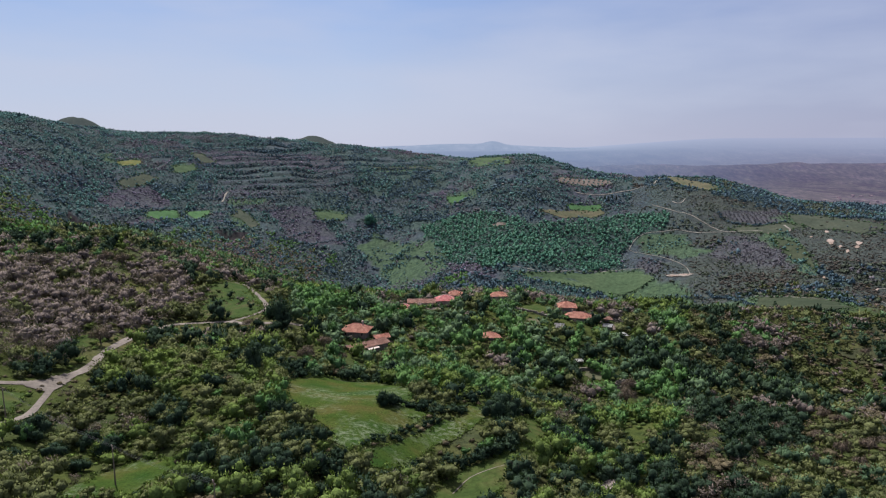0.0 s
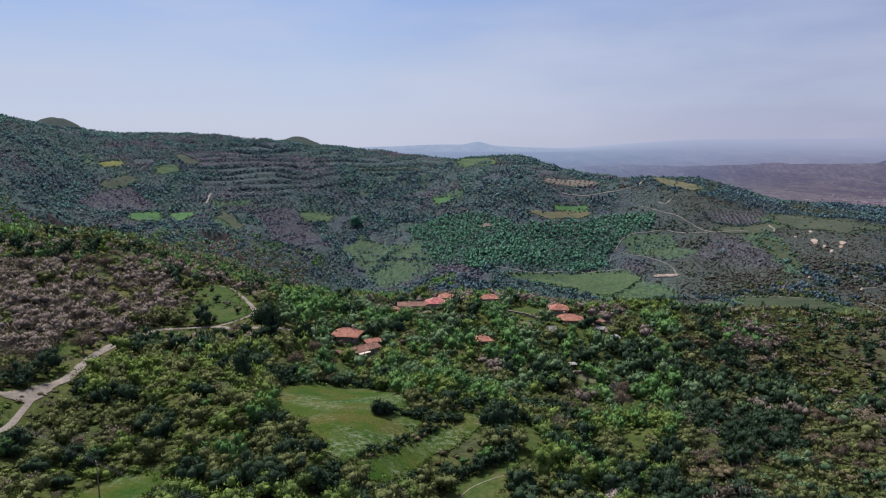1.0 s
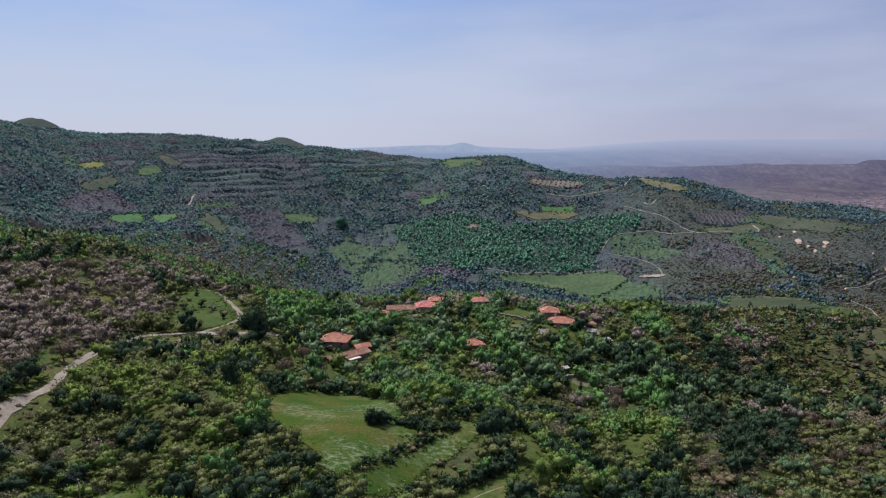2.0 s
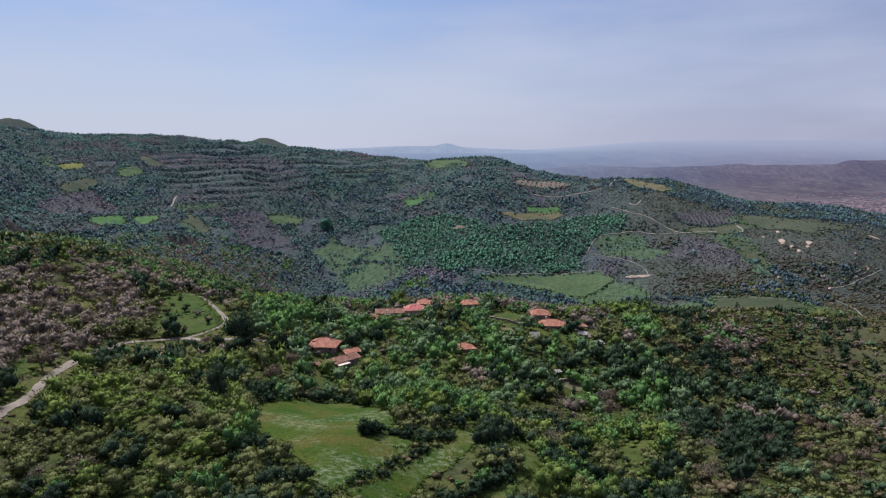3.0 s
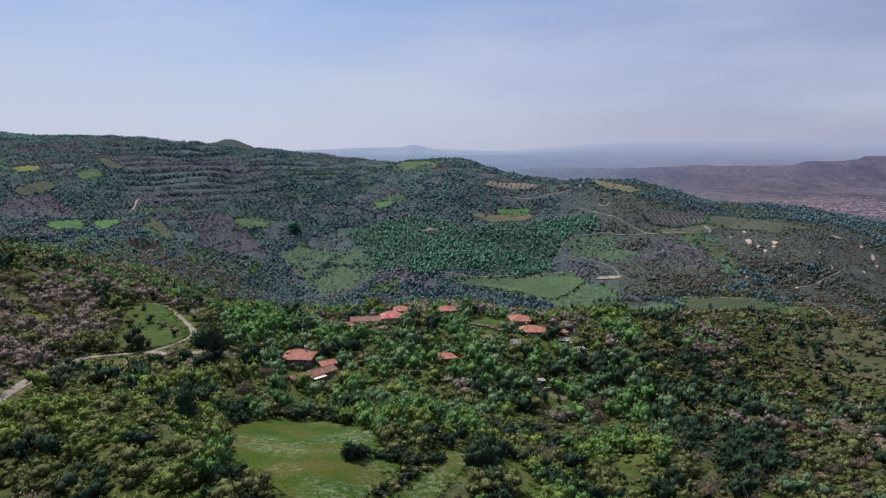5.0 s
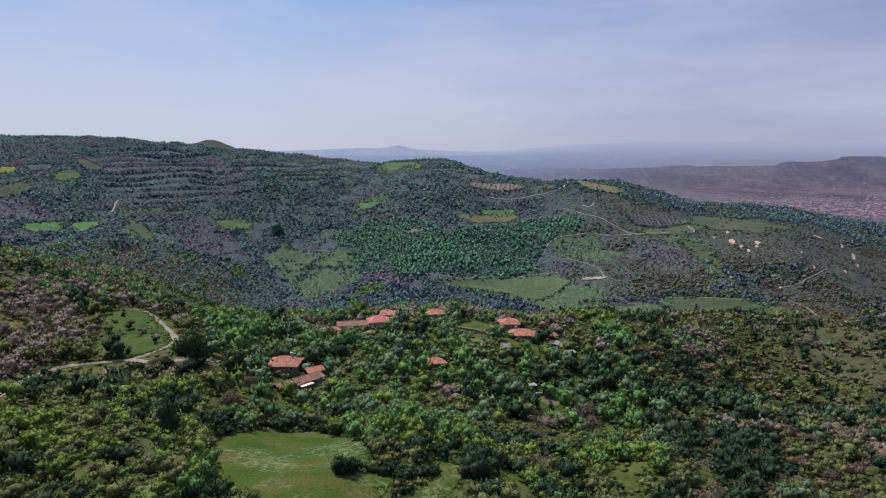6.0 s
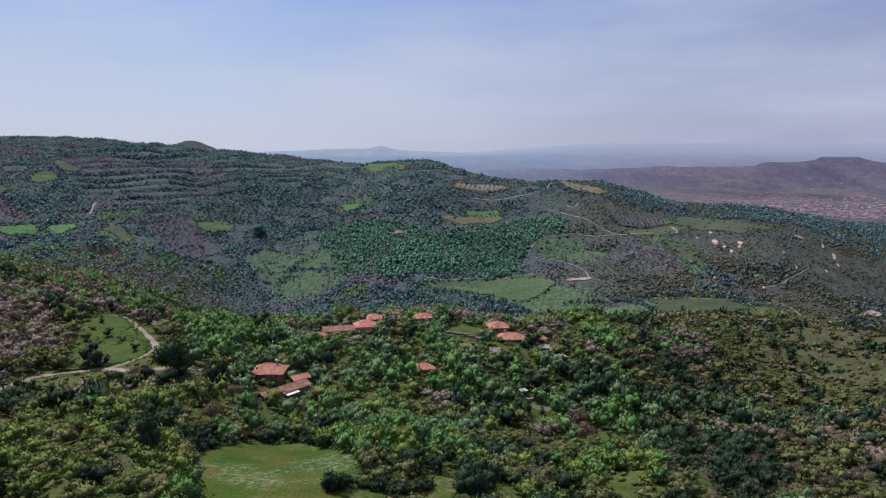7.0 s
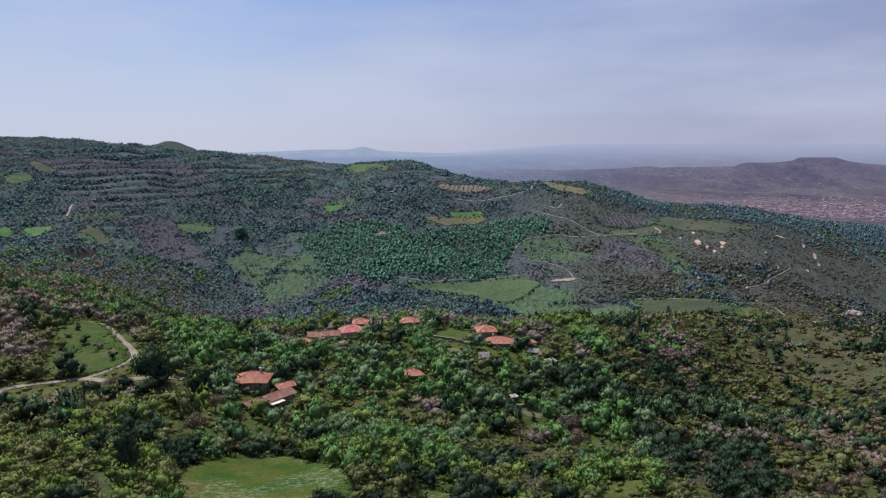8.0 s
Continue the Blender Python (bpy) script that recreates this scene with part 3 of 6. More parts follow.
TRACKS = {
    "road": (2.7, [(-142, 158), (-125, 164), (-118, 167), (-111, 175), (-109, 187), (-110, 196), (-114, 214), (-118, 236), (-120, 254), (-120, 271), (-116, 285), (-106, 289), (-98, 289), (-87, 280), (-77, 276), (-61, 274)]),
    "spur_track": (2.3, [(-98, 289), (-92, 291), (-88, 294), (-84, 300), (-85, 308), (-91, 322), (-99, 340), (-106, 355), (-114, 372), (-122, 378)]),
    "footpath": (0.4, [(2, 129), (4, 133), (6, 136), (9, 138), (14, 140)]),
    "ridge_track": (2.4, [(462, 1395), (452, 1370), (426, 1314), (405, 1288), (379, 1268), (358, 1253), (294, 1237), (249, 1228)]),
}
TRACKS.update({
    "hill_track": (1.5, [(372, 1165), (384, 1139), (403, 1101), (419, 1066), (428, 1042), (437, 1018), (455, 1008), (490, 997)]),
    "valley_track": (1.1, [(435, 1014), (397, 1033), (379, 1048), (359, 1055), (332, 1060), (314, 1055), (303, 1041), (296, 1030)]),
    "spur_path": (0.9, [(296, 1030), (309, 1012), (317, 995), (332, 975), (342, 953), (347, 926), (344, 893)]),
    "quarry_track": (3.0, [(314, 907), (325, 905), (333, 893), (344, 890)]),
    "hut_track": (2.0, [(406, 1160), (410, 1144), (418, 1146), (429, 1161)]),
    "field_path": (1.0, [(358, 734), (365, 700), (372, 668), (378, 636), (378, 616)]),
    "gully_path": (0.8, [(474, 701), (501, 712), (550, 751), (607, 794)]),
    "slope_path": (3.2, [(-437, 1335), (-437, 1317), (-434, 1300), (-434, 1286)]),
    "lower_path": (1.1, [(430, 627), (410, 575), (374, 513)]),
    "field_edge_track": (0.9, [(91, 936), (138, 927), (200, 947), (262, 958), (296, 954)]),
    "bank_track": (2.6, [(533, 1018), (528, 992), (522, 980)]),
    "lane": (1.5, [(-108, 173), (-104, 160), (-102, 152), (-103, 144), (-105, 132)]),
})


def inside(poly, x, y):
    hit = np.zeros(np.shape(x), bool)
    for (x0, y0), (x1, y1) in zip(poly, poly[1:] + poly[:1]):
        cross = (y0 > y) != (y1 > y)
        hit ^= cross & (x < (x1 - x0) * (y - y0) / ((y1 - y0) or 1e-9) + x0)
    return hit


def off_line(line, x, y):
    """Distance from a polyline."""
    best = np.full(np.shape(x), 1e9)
    for (x0, y0), (x1, y1) in zip(line, line[1:]):
        dx, dy = x1 - x0, y1 - y0
        u = np.clip(((x - x0) * dx + (y - y0) * dy) / (dx * dx + dy * dy), 0, 1)
        best = np.minimum(best, np.hypot(x - x0 - u * dx, y - y0 - u * dy))
    return best


# ---- what covers the slopes across the valley ----
SWARD = [
    [(-483, 1230), (-440, 1247), (-426, 1201), (-470, 1194)], [(-545, 1177), (-496, 1226), (-483, 1191), (-534, 1150)],
    [(-410, 1245), (-338, 1212), (-336, 1168), (-368, 1166)], [(-261, 1323), (-200, 1354), (-197, 1328), (-251, 1298)],
    [(-132, 1267), (-24, 1182), (12, 1033), (3, 993), (-90, 1090), (-169, 1227)], [(-691, 1422), (-669, 1456), (-649, 1422), (-672, 1390)],
]
SWARD += [
    [(-590, 1450), (-553, 1472), (-540, 1434), (-576, 1401)], [(9, 1344), (63, 1289), (65, 1236), (9, 1308)],
    [(52, 1540), (141, 1404), (126, 1371), (49, 1482)], [(-158, 1585), (-39, 1576), (-39, 1545), (-156, 1562)],
    [(-424, 1307), (-364, 1316), (-358, 1290), (-416, 1280)], [(120, 911), (296, 954), (321, 768), (235, 860), (164, 889)],
]
SWARD += [
    [(327, 1055), (385, 1035), (395, 945), (358, 961), (320, 1004)], [(555, 1072), (595, 1019), (529, 986), (497, 894), (464, 782), (443, 766), (474, 914), (472, 981)],
    [(294, 810), (354, 735), (376, 599), (310, 500), (250, 560)], [(388, 627), (384, 563), (338, 504), (309, 501)], [(-752, 1440), (-721, 1464), (-691, 1399), (-715, 1385)],
]
WOODED = [
    [(-562, 1021), (-558, 1091), (-499, 1151), (-454, 1062), (-420, 960), (-500, 940)], [(-473, 1109), (-457, 1160), (-347, 1192), (-318, 1115), (-360, 990), (-430, 1000)],
    [(-587, 1322), (-516, 1382), (-488, 1301), (-546, 1268)], [(-290, 1397), (-215, 1431), (-176, 1337), (-274, 1367)], [(-205, 1548), (13, 1527), (10, 1395), (-194, 1450)],
]
WOODED += [
    [(20, 1313), (169, 1187), (165, 1161), (19, 1271)], [(-164, 1382), (8, 1286), (7, 1221), (-160, 1339)], [(352, 773), (366, 732), (290, 580), (250, 560)],
    [(413, 688), (408, 630), (321, 508), (338, 559)], [(477, 805), (459, 717), (427, 699), (459, 787)], [(530, 1272), (590, 1203), (562, 1146), (478, 1173)],
]
PLANTATION = [(-35, 1264), (17, 1207), (145, 1088), (315, 1149), (387, 1123), (370, 1059), (316, 1050), (278, 1014), (263, 960), (58, 934), (4, 1047), (-35, 1195)]
THORNY = [
    [(-626, 1256), (-587, 1322), (-524, 1262), (-525, 1216), (-593, 1165), (-619, 1184)], [(-341, 1284), (-277, 1326), (-216, 1269), (-189, 1220), (-242, 1188), (-280, 1188), (-332, 1246)],
    [(12, 1009), (82, 928), (77, 885), (18, 935)], [(-564, 1593), (-243, 1640), (-230, 1541), (-527, 1480)], [(313, 1009), (326, 955), (311, 922), (283, 928)],
    [(441, 991), (492, 933), (449, 836), (414, 876), (388, 950)], [(-547, 1159), (-515, 1191), (-499, 1151), (-536, 1116)],
]


HEATH_ORCHARD = [(463, 1097), (571, 1120), (549, 1035), (488, 1029), (472, 1057)]
THORNY.append(HEATH_ORCHARD)
FAR_HEDGES = [
    [(-155, 1582), (-89, 1576), (-22, 1529), (18, 1465)], [(-196, 1428), (-131, 1429), (-22, 1376)], [(-149, 1197), (-70, 1152), (-9, 1075)], [(-150, 1164), (-84, 1142)], [(-551, 1192), (-524, 1222), (-499, 1239)],
    [(-456, 1169), (-409, 1201), (-387, 1232)], [(288, 844), (317, 820), (355, 767)], [(363, 745), (386, 703), (395, 645), (372, 571)], [(-21, 1341), (52, 1209), (121, 1159)], [(457, 1085), (466, 1048), (487, 1027), (542, 1029)],
]
FAR_HEDGES += [
    [(94, 1216), (154, 1183)], [(-339, 1471), (-260, 1498), (-205, 1536)], [(-78, 1329), (-10, 1247), (36, 1199)], [(-577, 1019), (-569, 1082), (-539, 1107), (-490, 1114)], [(-392, 1134), (-347, 1135)],
    [(-258, 1280), (-208, 1302)], [(337, 815), (342, 767), (333, 689)],
]


def near_edge(b):
    """How far the near slope reaches: a spur runs out on one side."""
    return 440 + 170 * smooth(b, 16, 23)


SMOOTH = [SWARD[k] for k in (11, 14, 15)]


def within(polys, x, y, wobble=9.0):
    """Inside any of the outlines, with uneven edges."""
    wx, wy = x + wobble * value_noise(x, y, 40, 31, 3), y + wobble * value_noise(x, y, 40, 37, 3)
    m = np.zeros(np.shape(x), bool)
    for poly in polys:
        m |= inside(poly, wx, wy)
    return m


def on_bank(x, y):
    """True on the overgrown banks between the old terraces."""
    b, d = polar(x, y)
    up = (land(x, y, False) + 3 * value_noise(x, y, 160, 5, 2)) / 11.0
    return ((up - np.floor(up)) > 0.68 + 0.12 * value_noise(x, y, 45, 93, 2)) & (d > 1050) & (b < 12) & (terraced(x, y) > 0.3)


flat = np.empty(len(ground.data.vertices) * 3, np.float32)
ground.data.vertices.foreach_get("co", flat)
vx, vy = flat[0::3].astype(float), flat[1::3].astype(float)
vb, vd = polar(vx, vy)
sward = within(SWARD, vx, vy, 22)
wooded = within(WOODED + [PLANTATION], vx, vy)
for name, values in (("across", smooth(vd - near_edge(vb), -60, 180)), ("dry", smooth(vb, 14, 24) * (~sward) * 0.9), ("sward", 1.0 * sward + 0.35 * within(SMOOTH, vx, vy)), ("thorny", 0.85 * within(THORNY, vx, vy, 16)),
                     ("wooded_floor", 0.9 * wooded), ("bank", 0.8 * on_bank(vx, vy)), ("scarp_shade", sum(1.0 * (below_scarp(vx, vy, line)[0] < 16) for line in SCARPS))):
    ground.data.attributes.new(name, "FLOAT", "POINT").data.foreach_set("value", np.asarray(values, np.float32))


def curve_through(points, step=2.0):
    """A smooth line through the points."""
    p = np.array([points[0], *points, points[-1]], float)
    out = []
    for a, b, c, d in zip(p, p[1:], p[2:], p[3:]):
        for u in np.linspace(0, 1, max(2, int(np.hypot(*(c - b)) / step)), endpoint=False):
            out.append(0.5 * (2 * b + (c - a) * u + (2 * a - 5 * b + 4 * c - d) * u * u + (3 * b - a - 3 * c + d) * u ** 3))
    return np.array(out + [p[-1]])


def patch(name, poly, cell, material, label, category, lift=0.22, wobble=1.6):
    """A draped patch of ground with an uneven edge."""
    xs, ys = zip(*poly)
    gx, gy = np.arange(min(xs) - 3, max(xs) + 3, cell), np.arange(min(ys) - 3, max(ys) + 3, cell)
    X, Y = np.meshgrid(gx, gy, indexing="ij")
    WX, WY = X + wobble * value_noise(X, Y, 4.5 * wobble, 31, 3), Y + wobble * value_noise(X, Y, 4.5 * wobble, 37, 3)
    keep = inside(poly, WX, WY)[:-1, :-1].ravel()
    ny = len(gy)
    k = (np.arange(len(gx) - 1)[:, None] * ny + np.arange(ny - 1)).ravel()[keep]
    faces = np.stack([k, k + ny, k + ny + 1, k + 1], -1)
    used, back = np.unique(faces, return_inverse=True)
    verts = np.stack([X, Y, land(X, Y) + lift], -1).reshape(-1, 3)[used]
    return tagged(mesh_object(name, verts, back.reshape(faces.shape), material, smooth_shade=True), label, category, kind="structure")


def track(name, width, points, material, label):
    """A draped strip with a worn edge."""
    line = curve_through(points, 2.0 if width > 2 else 5.0)
    d = np.gradient(line, axis=0)
    n = np.stack([d[:, 1], -d[:, 0]], -1) / np.hypot(d[:, 0], d[:, 1])[:, None]
    rows = []
    for s in (-1.0, -0.5, 0.0, 0.5, 1.0):
        jit = 1 + (0.42 if line[0, 1] < 450 else 0.6) * value_noise(line[:, 0] + 50 * s, line[:, 1], 5 if line[0, 1] < 450 else 14, 3, 2)
        q = line + n * (0.5 * width * s * jit)[:, None]
        rows.append(np.column_stack([q, land(q[:, 0], q[:, 1]) + (0.3 if line[0, 1] < 450 else 1.2) - 0.12 * abs(s)]))
    V = np.stack(rows, 1).reshape(-1, 3)
    k = (np.arange(len(line) - 1)[:, None] * 5 + np.arange(4)).ravel()
    return tagged(mesh_object(name, V, np.stack([k, k + 1, k + 6, k + 5], -1), material, smooth_shade=True), label, "track", kind="structure")


FIELD_MAT = {"knoll_pasture": KNOLL_GRASS, "meadow": MEADOW, "strip_meadow": MEADOW, "small_field": MEADOW, "tilled_orchard": SOIL, "ochre_field": STUBBLE, "brown_plot": SOIL, "flowering_yellow_field": YELLOW, "yellow_glade": YELLOW, "yellow_patch": YELLOW,
             "lush_plot_west": LUSH, "lush_plot_east": LUSH, "small_green_plot": LUSH, "hill_garden": LUSH, "hill_meadow": VALLEY_GRASS, "pale_meadow": OLIVE_GRASS, "terrace_plot": VALLEY_GRASS, "upper_terrace_plot": OLIVE_GRASS,
             "crest_pasture": VALLEY_GRASS, "terrace_strip": OLIVE_GRASS, "ridge_top_pasture": STUBBLE, "valley_field": VALLEY_GRASS, "lower_field": GRASS_PALE, "olive_slope": OLIVE_GRASS, "ridge_grass": OLIVE_GRASS,
             "dry_ridge_grass": OLIVE_GRASS, "green_streak": GRASS_PALE, "east_pasture": EAST_GRASS, "east_scrub": EAST_GRASS}
for key, poly in FIELDS.items():
    away = math.hypot(*poly[0]) > 450
    earth = FIELD_MAT.get(key) is SOIL
    patch(key, poly, 3.0 if away else 1.0 if key in SPARSE else 0.5, FIELD_MAT.get(key, GRASS), "tilled ochre soil plot on the slope" if earth else "open grass field between hedges and scrub", "field", 0.9 if away else 0.22, 8.0 if away else 4.0 if key in SPARSE else 1.8)
patch("road_junction", [(-116, 170), (-112.5, 176), (-112, 184), (-109.5, 184), (-107, 174), (-107, 168), (-111, 168)], 0.6, GRAVEL, "wide dusty gravel road junction", "road", 0.24)
# eroded scars of bare earth and rock on the dry slope
for n, (sx, sy, length, wide) in enumerate(((539, 903, 30, 9), (567, 885, 24, 8), (530, 936, 8, 5), (560, 950, 9, 6), (531, 850, 16, 4), (493, 985, 9, 7), (536, 875, 12, 4), (553, 866, 18, 5), (660, 712, 14, 10), (687, 917, 10, 16), (713, 898, 22, 5), (708, 868, 26, 5), (474, 700, 16, 3), (603, 838, 20, 4), (690, 838, 24, 4), (640, 800, 14, 4), (585, 790, 18, 3), (450, 760, 14, 3), (331, 899, 9, 34), (322, 906, 6, 14))):
    ux, uy = sx / math.hypot(sx, sy), sy / math.hypot(sx, sy)
    ring = [(sx + ux * length * 0.5 * math.cos(a) * q + uy * wide * 0.5 * math.sin(a) * q, sy + uy * length * 0.5 * math.cos(a) * q - ux * wide * 0.5 * math.sin(a) * q) for a, q in ((0.0, 1.05), (0.7, 0.95), (1.4, 1.1), (2.2, 0.85), (3.1, 1.15), (3.9, 0.9), (4.7, 1.0), (5.5, 1.1))]
    patch("bare_scar", ring, 1.3, SCAR, "pinkish scar of bare rock and earth", "bare ground", 0.8)
    FIELDS[f"scar {n}"] = ring
for key, (width, points) in TRACKS.items():
    track(key, width, points, PALE_TRACK if points[0][1] > 450 else GRAVEL, "pale dusty gravel track along the slope")

HOUSE_SPOTS, HOUSE_FRONTS = [], []

# ---- plants ----
rng = np.random.default_rng(7)


def cube_ball(n=2):
    """A ball of quads: (faces, 4, 3)."""
    g = np.linspace(-1, 1, n + 1)
    out = []
    for ax in range(3):
        for s in (-1, 1):
            for i in range(n):
                for j in range(n):
                    q = []
                    for u, v in ((g[i], g[j]), (g[i + 1], g[j]), (g[i + 1], g[j + 1]), (g[i], g[j + 1])):
                        c = np.zeros(3)
                        c[ax], c[(ax + 1) % 3], c[(ax + 2) % 3] = s, u, v
                        q.append(c / np.linalg.norm(c))
                    out.append(q if s > 0 else q[::-1])
    return np.array(out)


def split(quads):
    return np.concatenate([quads[:, (0, 1, 2)], quads[:, (0, 2, 3)]])


OCTA = np.array([[(1, 0, 0), (0, 1, 0), (0, 0, 1)], [(0, 1, 0), (-1, 0, 0), (0, 0, 1)], [(-1, 0, 0), (0, -1, 0), (0, 0, 1)], [(0, -1, 0), (1, 0, 0), (0, 0, 1)],
                 [(0, 1, 0), (1, 0, 0), (0, 0, -1)], [(-1, 0, 0), (0, 1, 0), (0, 0, -1)], [(0, -1, 0), (-1, 0, 0), (0, 0, -1)], [(1, 0, 0), (0, -1, 0), (0, 0, -1)]], float)


def facing(tris, normals):
    """Turns each triangle so that its front lies on the side of its normals."""
    flat = np.cross(tris[:, 1] - tris[:, 0], tris[:, 2] - tris[:, 0])
    back = np.einsum("ij,ij->i", flat, normals.sum(1)) < 0
    tris[back], normals[back] = tris[back][:, (0, 2, 1)], normals[back][:, (0, 2, 1)]
    return tris, normals


def unit(v):
    return v / np.maximum(np.linalg.norm(v, axis=-1, keepdims=True), 1e-6)


def crown(cards, lobes, leaf, core=1, tall=1.0, loose=1.0):
    """A crown of radius about 1 that stands on z = 0: leaf sprays over several lobes with uneven cores, and the normals of a leafy mass.
    Two arrays of (triangles, 3, 3)."""
    parts, normals = [], []
    centres = []
    for k in range(lobes):
        a, r = 2.4 * k + rng.uniform(0, 1), 0.0 if k == 0 else rng.uniform(0.38, 0.66)
        size = 0.62 if k == 0 else rng.uniform(0.3, 0.48)
        centres.append((np.array([r * math.cos(a), r * math.sin(a), tall * (0.62 if k == 0 else rng.uniform(0.3, 1.08))]), size))
    heart = np.array([0, 0, 0.5 * tall])
    for k, (c, size) in enumerate(centres):
        ball = OCTA[:4] * rng.uniform(0.65, 1.3, (4, 1, 3)) ** 0.5 * size * 1.05 if lobes == 1 else None
        if lobes > 1 and core:
            ball = split(cube_ball(2)) if core > 1 or (k == 0 and lobes > 4) else OCTA * 1.1 if lobes > 3 else OCTA[:4] * 1.15
            wave = np.sin(4.1 * ball[..., 0] + 9 * c[0]) * np.cos(3.7 * ball[..., 1] + 7 * c[1]) + 0.6 * np.sin(6.3 * ball[..., 2] + 5 * ball[..., 0] + 11 * c[2])
            ball = ball * (1 + 0.17 * wave[..., None]) * size * 0.62 * np.array([1, 1, tall * 0.95])
        if ball is not None:
            parts.append(c + ball)
            normals.append(unit(ball))
        n = max(3, int(cards * size ** 2 / sum(s * s for _, s in centres)))
        v = rng.normal(size=(n, 3))
        v[:, 2] = np.abs(v[:, 2]) * 0.9 - 0.4
        v = unit(v)
        at = c + v * size * rng.uniform(0.62, 1.14, (n, 1)) * np.array([1, 1, tall * 0.95])
        nrm = unit(v + loose * rng.normal(size=(n, 3)) * 0.6)
        # sprays that reach outwards and up
        d = unit(v + loose * 0.6 * rng.normal(size=(n, 3)) + np.array([0, 0, 0.4]))
        side = unit(np.cross(d, rng.normal(size=(n, 3))))
        s = leaf * rng.uniform(0.6, 1.45, (n, 1))
        q = np.stack([at - side * s * 0.62 - d * s * 0.6, at + side * s * 0.62 - d * s * 0.6, at + d * s * 1.25], 1)
        parts.append(q)
        normals.append(unit(unit(q - c) * 0.5 + (q - heart) * 0.7 + nrm[:, None] * 0.4))
    q = np.concatenate(parts)
    q[..., 2] = np.maximum(q[..., 2], 0.02)
    return facing(q, np.concatenate(normals))


def twigs(count, leaf):
    """A leafless crown: thin upswept sprays of twigs round a few lobes."""
    c = np.array([(0.5 * math.cos(2.1 * k), 0.5 * math.sin(2.1 * k), 0.65 + 0.12 * (k % 3)) for k in range(5)] + [(0, 0, 0.9)])[rng.integers(0, 6, count)]
    v = rng.normal(size=(count, 3))
    v[:, 2] = np.abs(v[:, 2]) * 0.9 - 0.3
    v = unit(v)
    at = c + v * rng.uniform(0.2, 0.5, (count, 1)) * np.array([1, 1, 0.85])
    d = unit(v + np.array([0, 0, 0.35]) + 0.6 * rng.normal(size=(count, 3)))
    side = unit(np.cross(d, rng.normal(size=(count, 3))))
    s = leaf * rng.uniform(0.7, 1.5, (count, 1))
    q = np.stack([at - side * s * 0.22 - d * s * 0.6, at + side * s * 0.22 - d * s * 0.6, at + d * s * 1.1], 1)
    q[..., 2] = np.maximum(q[..., 2], 0.02)
    return facing(q, unit(unit(q - c[:, None]) + (q - np.array([0, 0, 0.4])) * 0.6 + 0.5 * rng.normal(size=(count, 1, 3))))


def leaf_normals(ob, normals):
    ob.data.polygons.foreach_set("use_smooth", np.ones(len(ob.data.polygons), bool))
    ob.data.attributes.new("custom_normal", "FLOAT_VECTOR", "POINT").data.foreach_set("vector", normals.astype(np.float32).ravel())
    ob.data.update()


def plant_mass(name, material, x, y, wide, high, forms, label, category):
    """Uncountable plants as one mesh. forms: crowns to choose from."""
    n = len(x)
    z = land(x, y) - 0.25
    pick, turn, tone = rng.integers(0, len(forms), n), rng.uniform(0, 6.28, n), rng.beta(2, 2, n)
    blocks, tones, normals = [], [], []
    for k, (f, g) in enumerate(forms):
        m = np.nonzero(pick == k)[0]
        if not len(m):
            continue
        c, s = np.cos(turn[m])[:, None, None], np.sin(turn[m])[:, None, None]
        w, h = wide[m][:, None, None], high[m][:, None, None]
        q = np.stack([(f[None, ..., 0] * c - f[None, ..., 1] * s) * w + x[m][:, None, None], (f[None, ..., 0] * s + f[None, ..., 1] * c) * w + y[m][:, None, None], f[None, ..., 2] * h + z[m][:, None, None]], -1)
        blocks.append(q.reshape(-1, 3))
        normals.append(np.stack([g[None, ..., 0] * c - g[None, ..., 1] * s, g[None, ..., 0] * s + g[None, ..., 1] * c, g[None, ..., 2] + 0 * c], -1).reshape(-1, 3))
        tones.append(np.repeat(tone[m], f.shape[0] * 3))
    V = np.concatenate(blocks)
    ob = mesh_object(name, V, np.arange(len(V)).reshape(-1, 3), material)
    ob.data.attributes.new("tone", "FLOAT", "POINT").data.foreach_set("value", np.concatenate(tones).astype(np.float32))
    leaf_normals(ob, np.concatenate(normals))
    return tagged(ob, label, category, kind="stuff")


def CREST(b):
    """The distance of the skyline crest, past which nothing shows."""
    return np.interp(b, (-22, -10, -4, 3, 8, 12, 17, 28, 40), (2100, 2050, 1950, 1750, 1640, 1590, 1540, 1560, 2200))


def spots(d0, d1, pitch, b0=-39.0, b1=48.0):
    """Uneven places over a fan of the land."""
    x1 = d1 * max(abs(math.sin(radians(b0))), math.sin(radians(b1)))
    gx, gy = np.meshgrid(np.arange(-x1, x1, pitch), np.arange(0.55 * d0, d1, pitch))
    gx = gx + rng.uniform(-0.5, 0.5, gx.shape) * pitch
    gy = gy + rng.uniform(-0.5, 0.5, gy.shape) * pitch
    b, d = polar(gx, gy)
    m = (b > b0) & (b < b1) & (d > d0) & (d < d1) & (d < CREST(b) + 70)
    return gx[m], gy[m]


def open_ground(x, y):
    """True where nothing tall grows."""
    m = np.zeros(np.shape(x), bool)
    for key, poly in FIELDS.items():
        m |= inside(poly, x, y)
    for width, points in TRACKS.values():
        m |= off_line(points, x, y) < width * 0.5 + 1.2
    for hx, hy, r in HOUSE_SPOTS:
        m |= np.hypot(x - hx, y - hy) < r
    return m

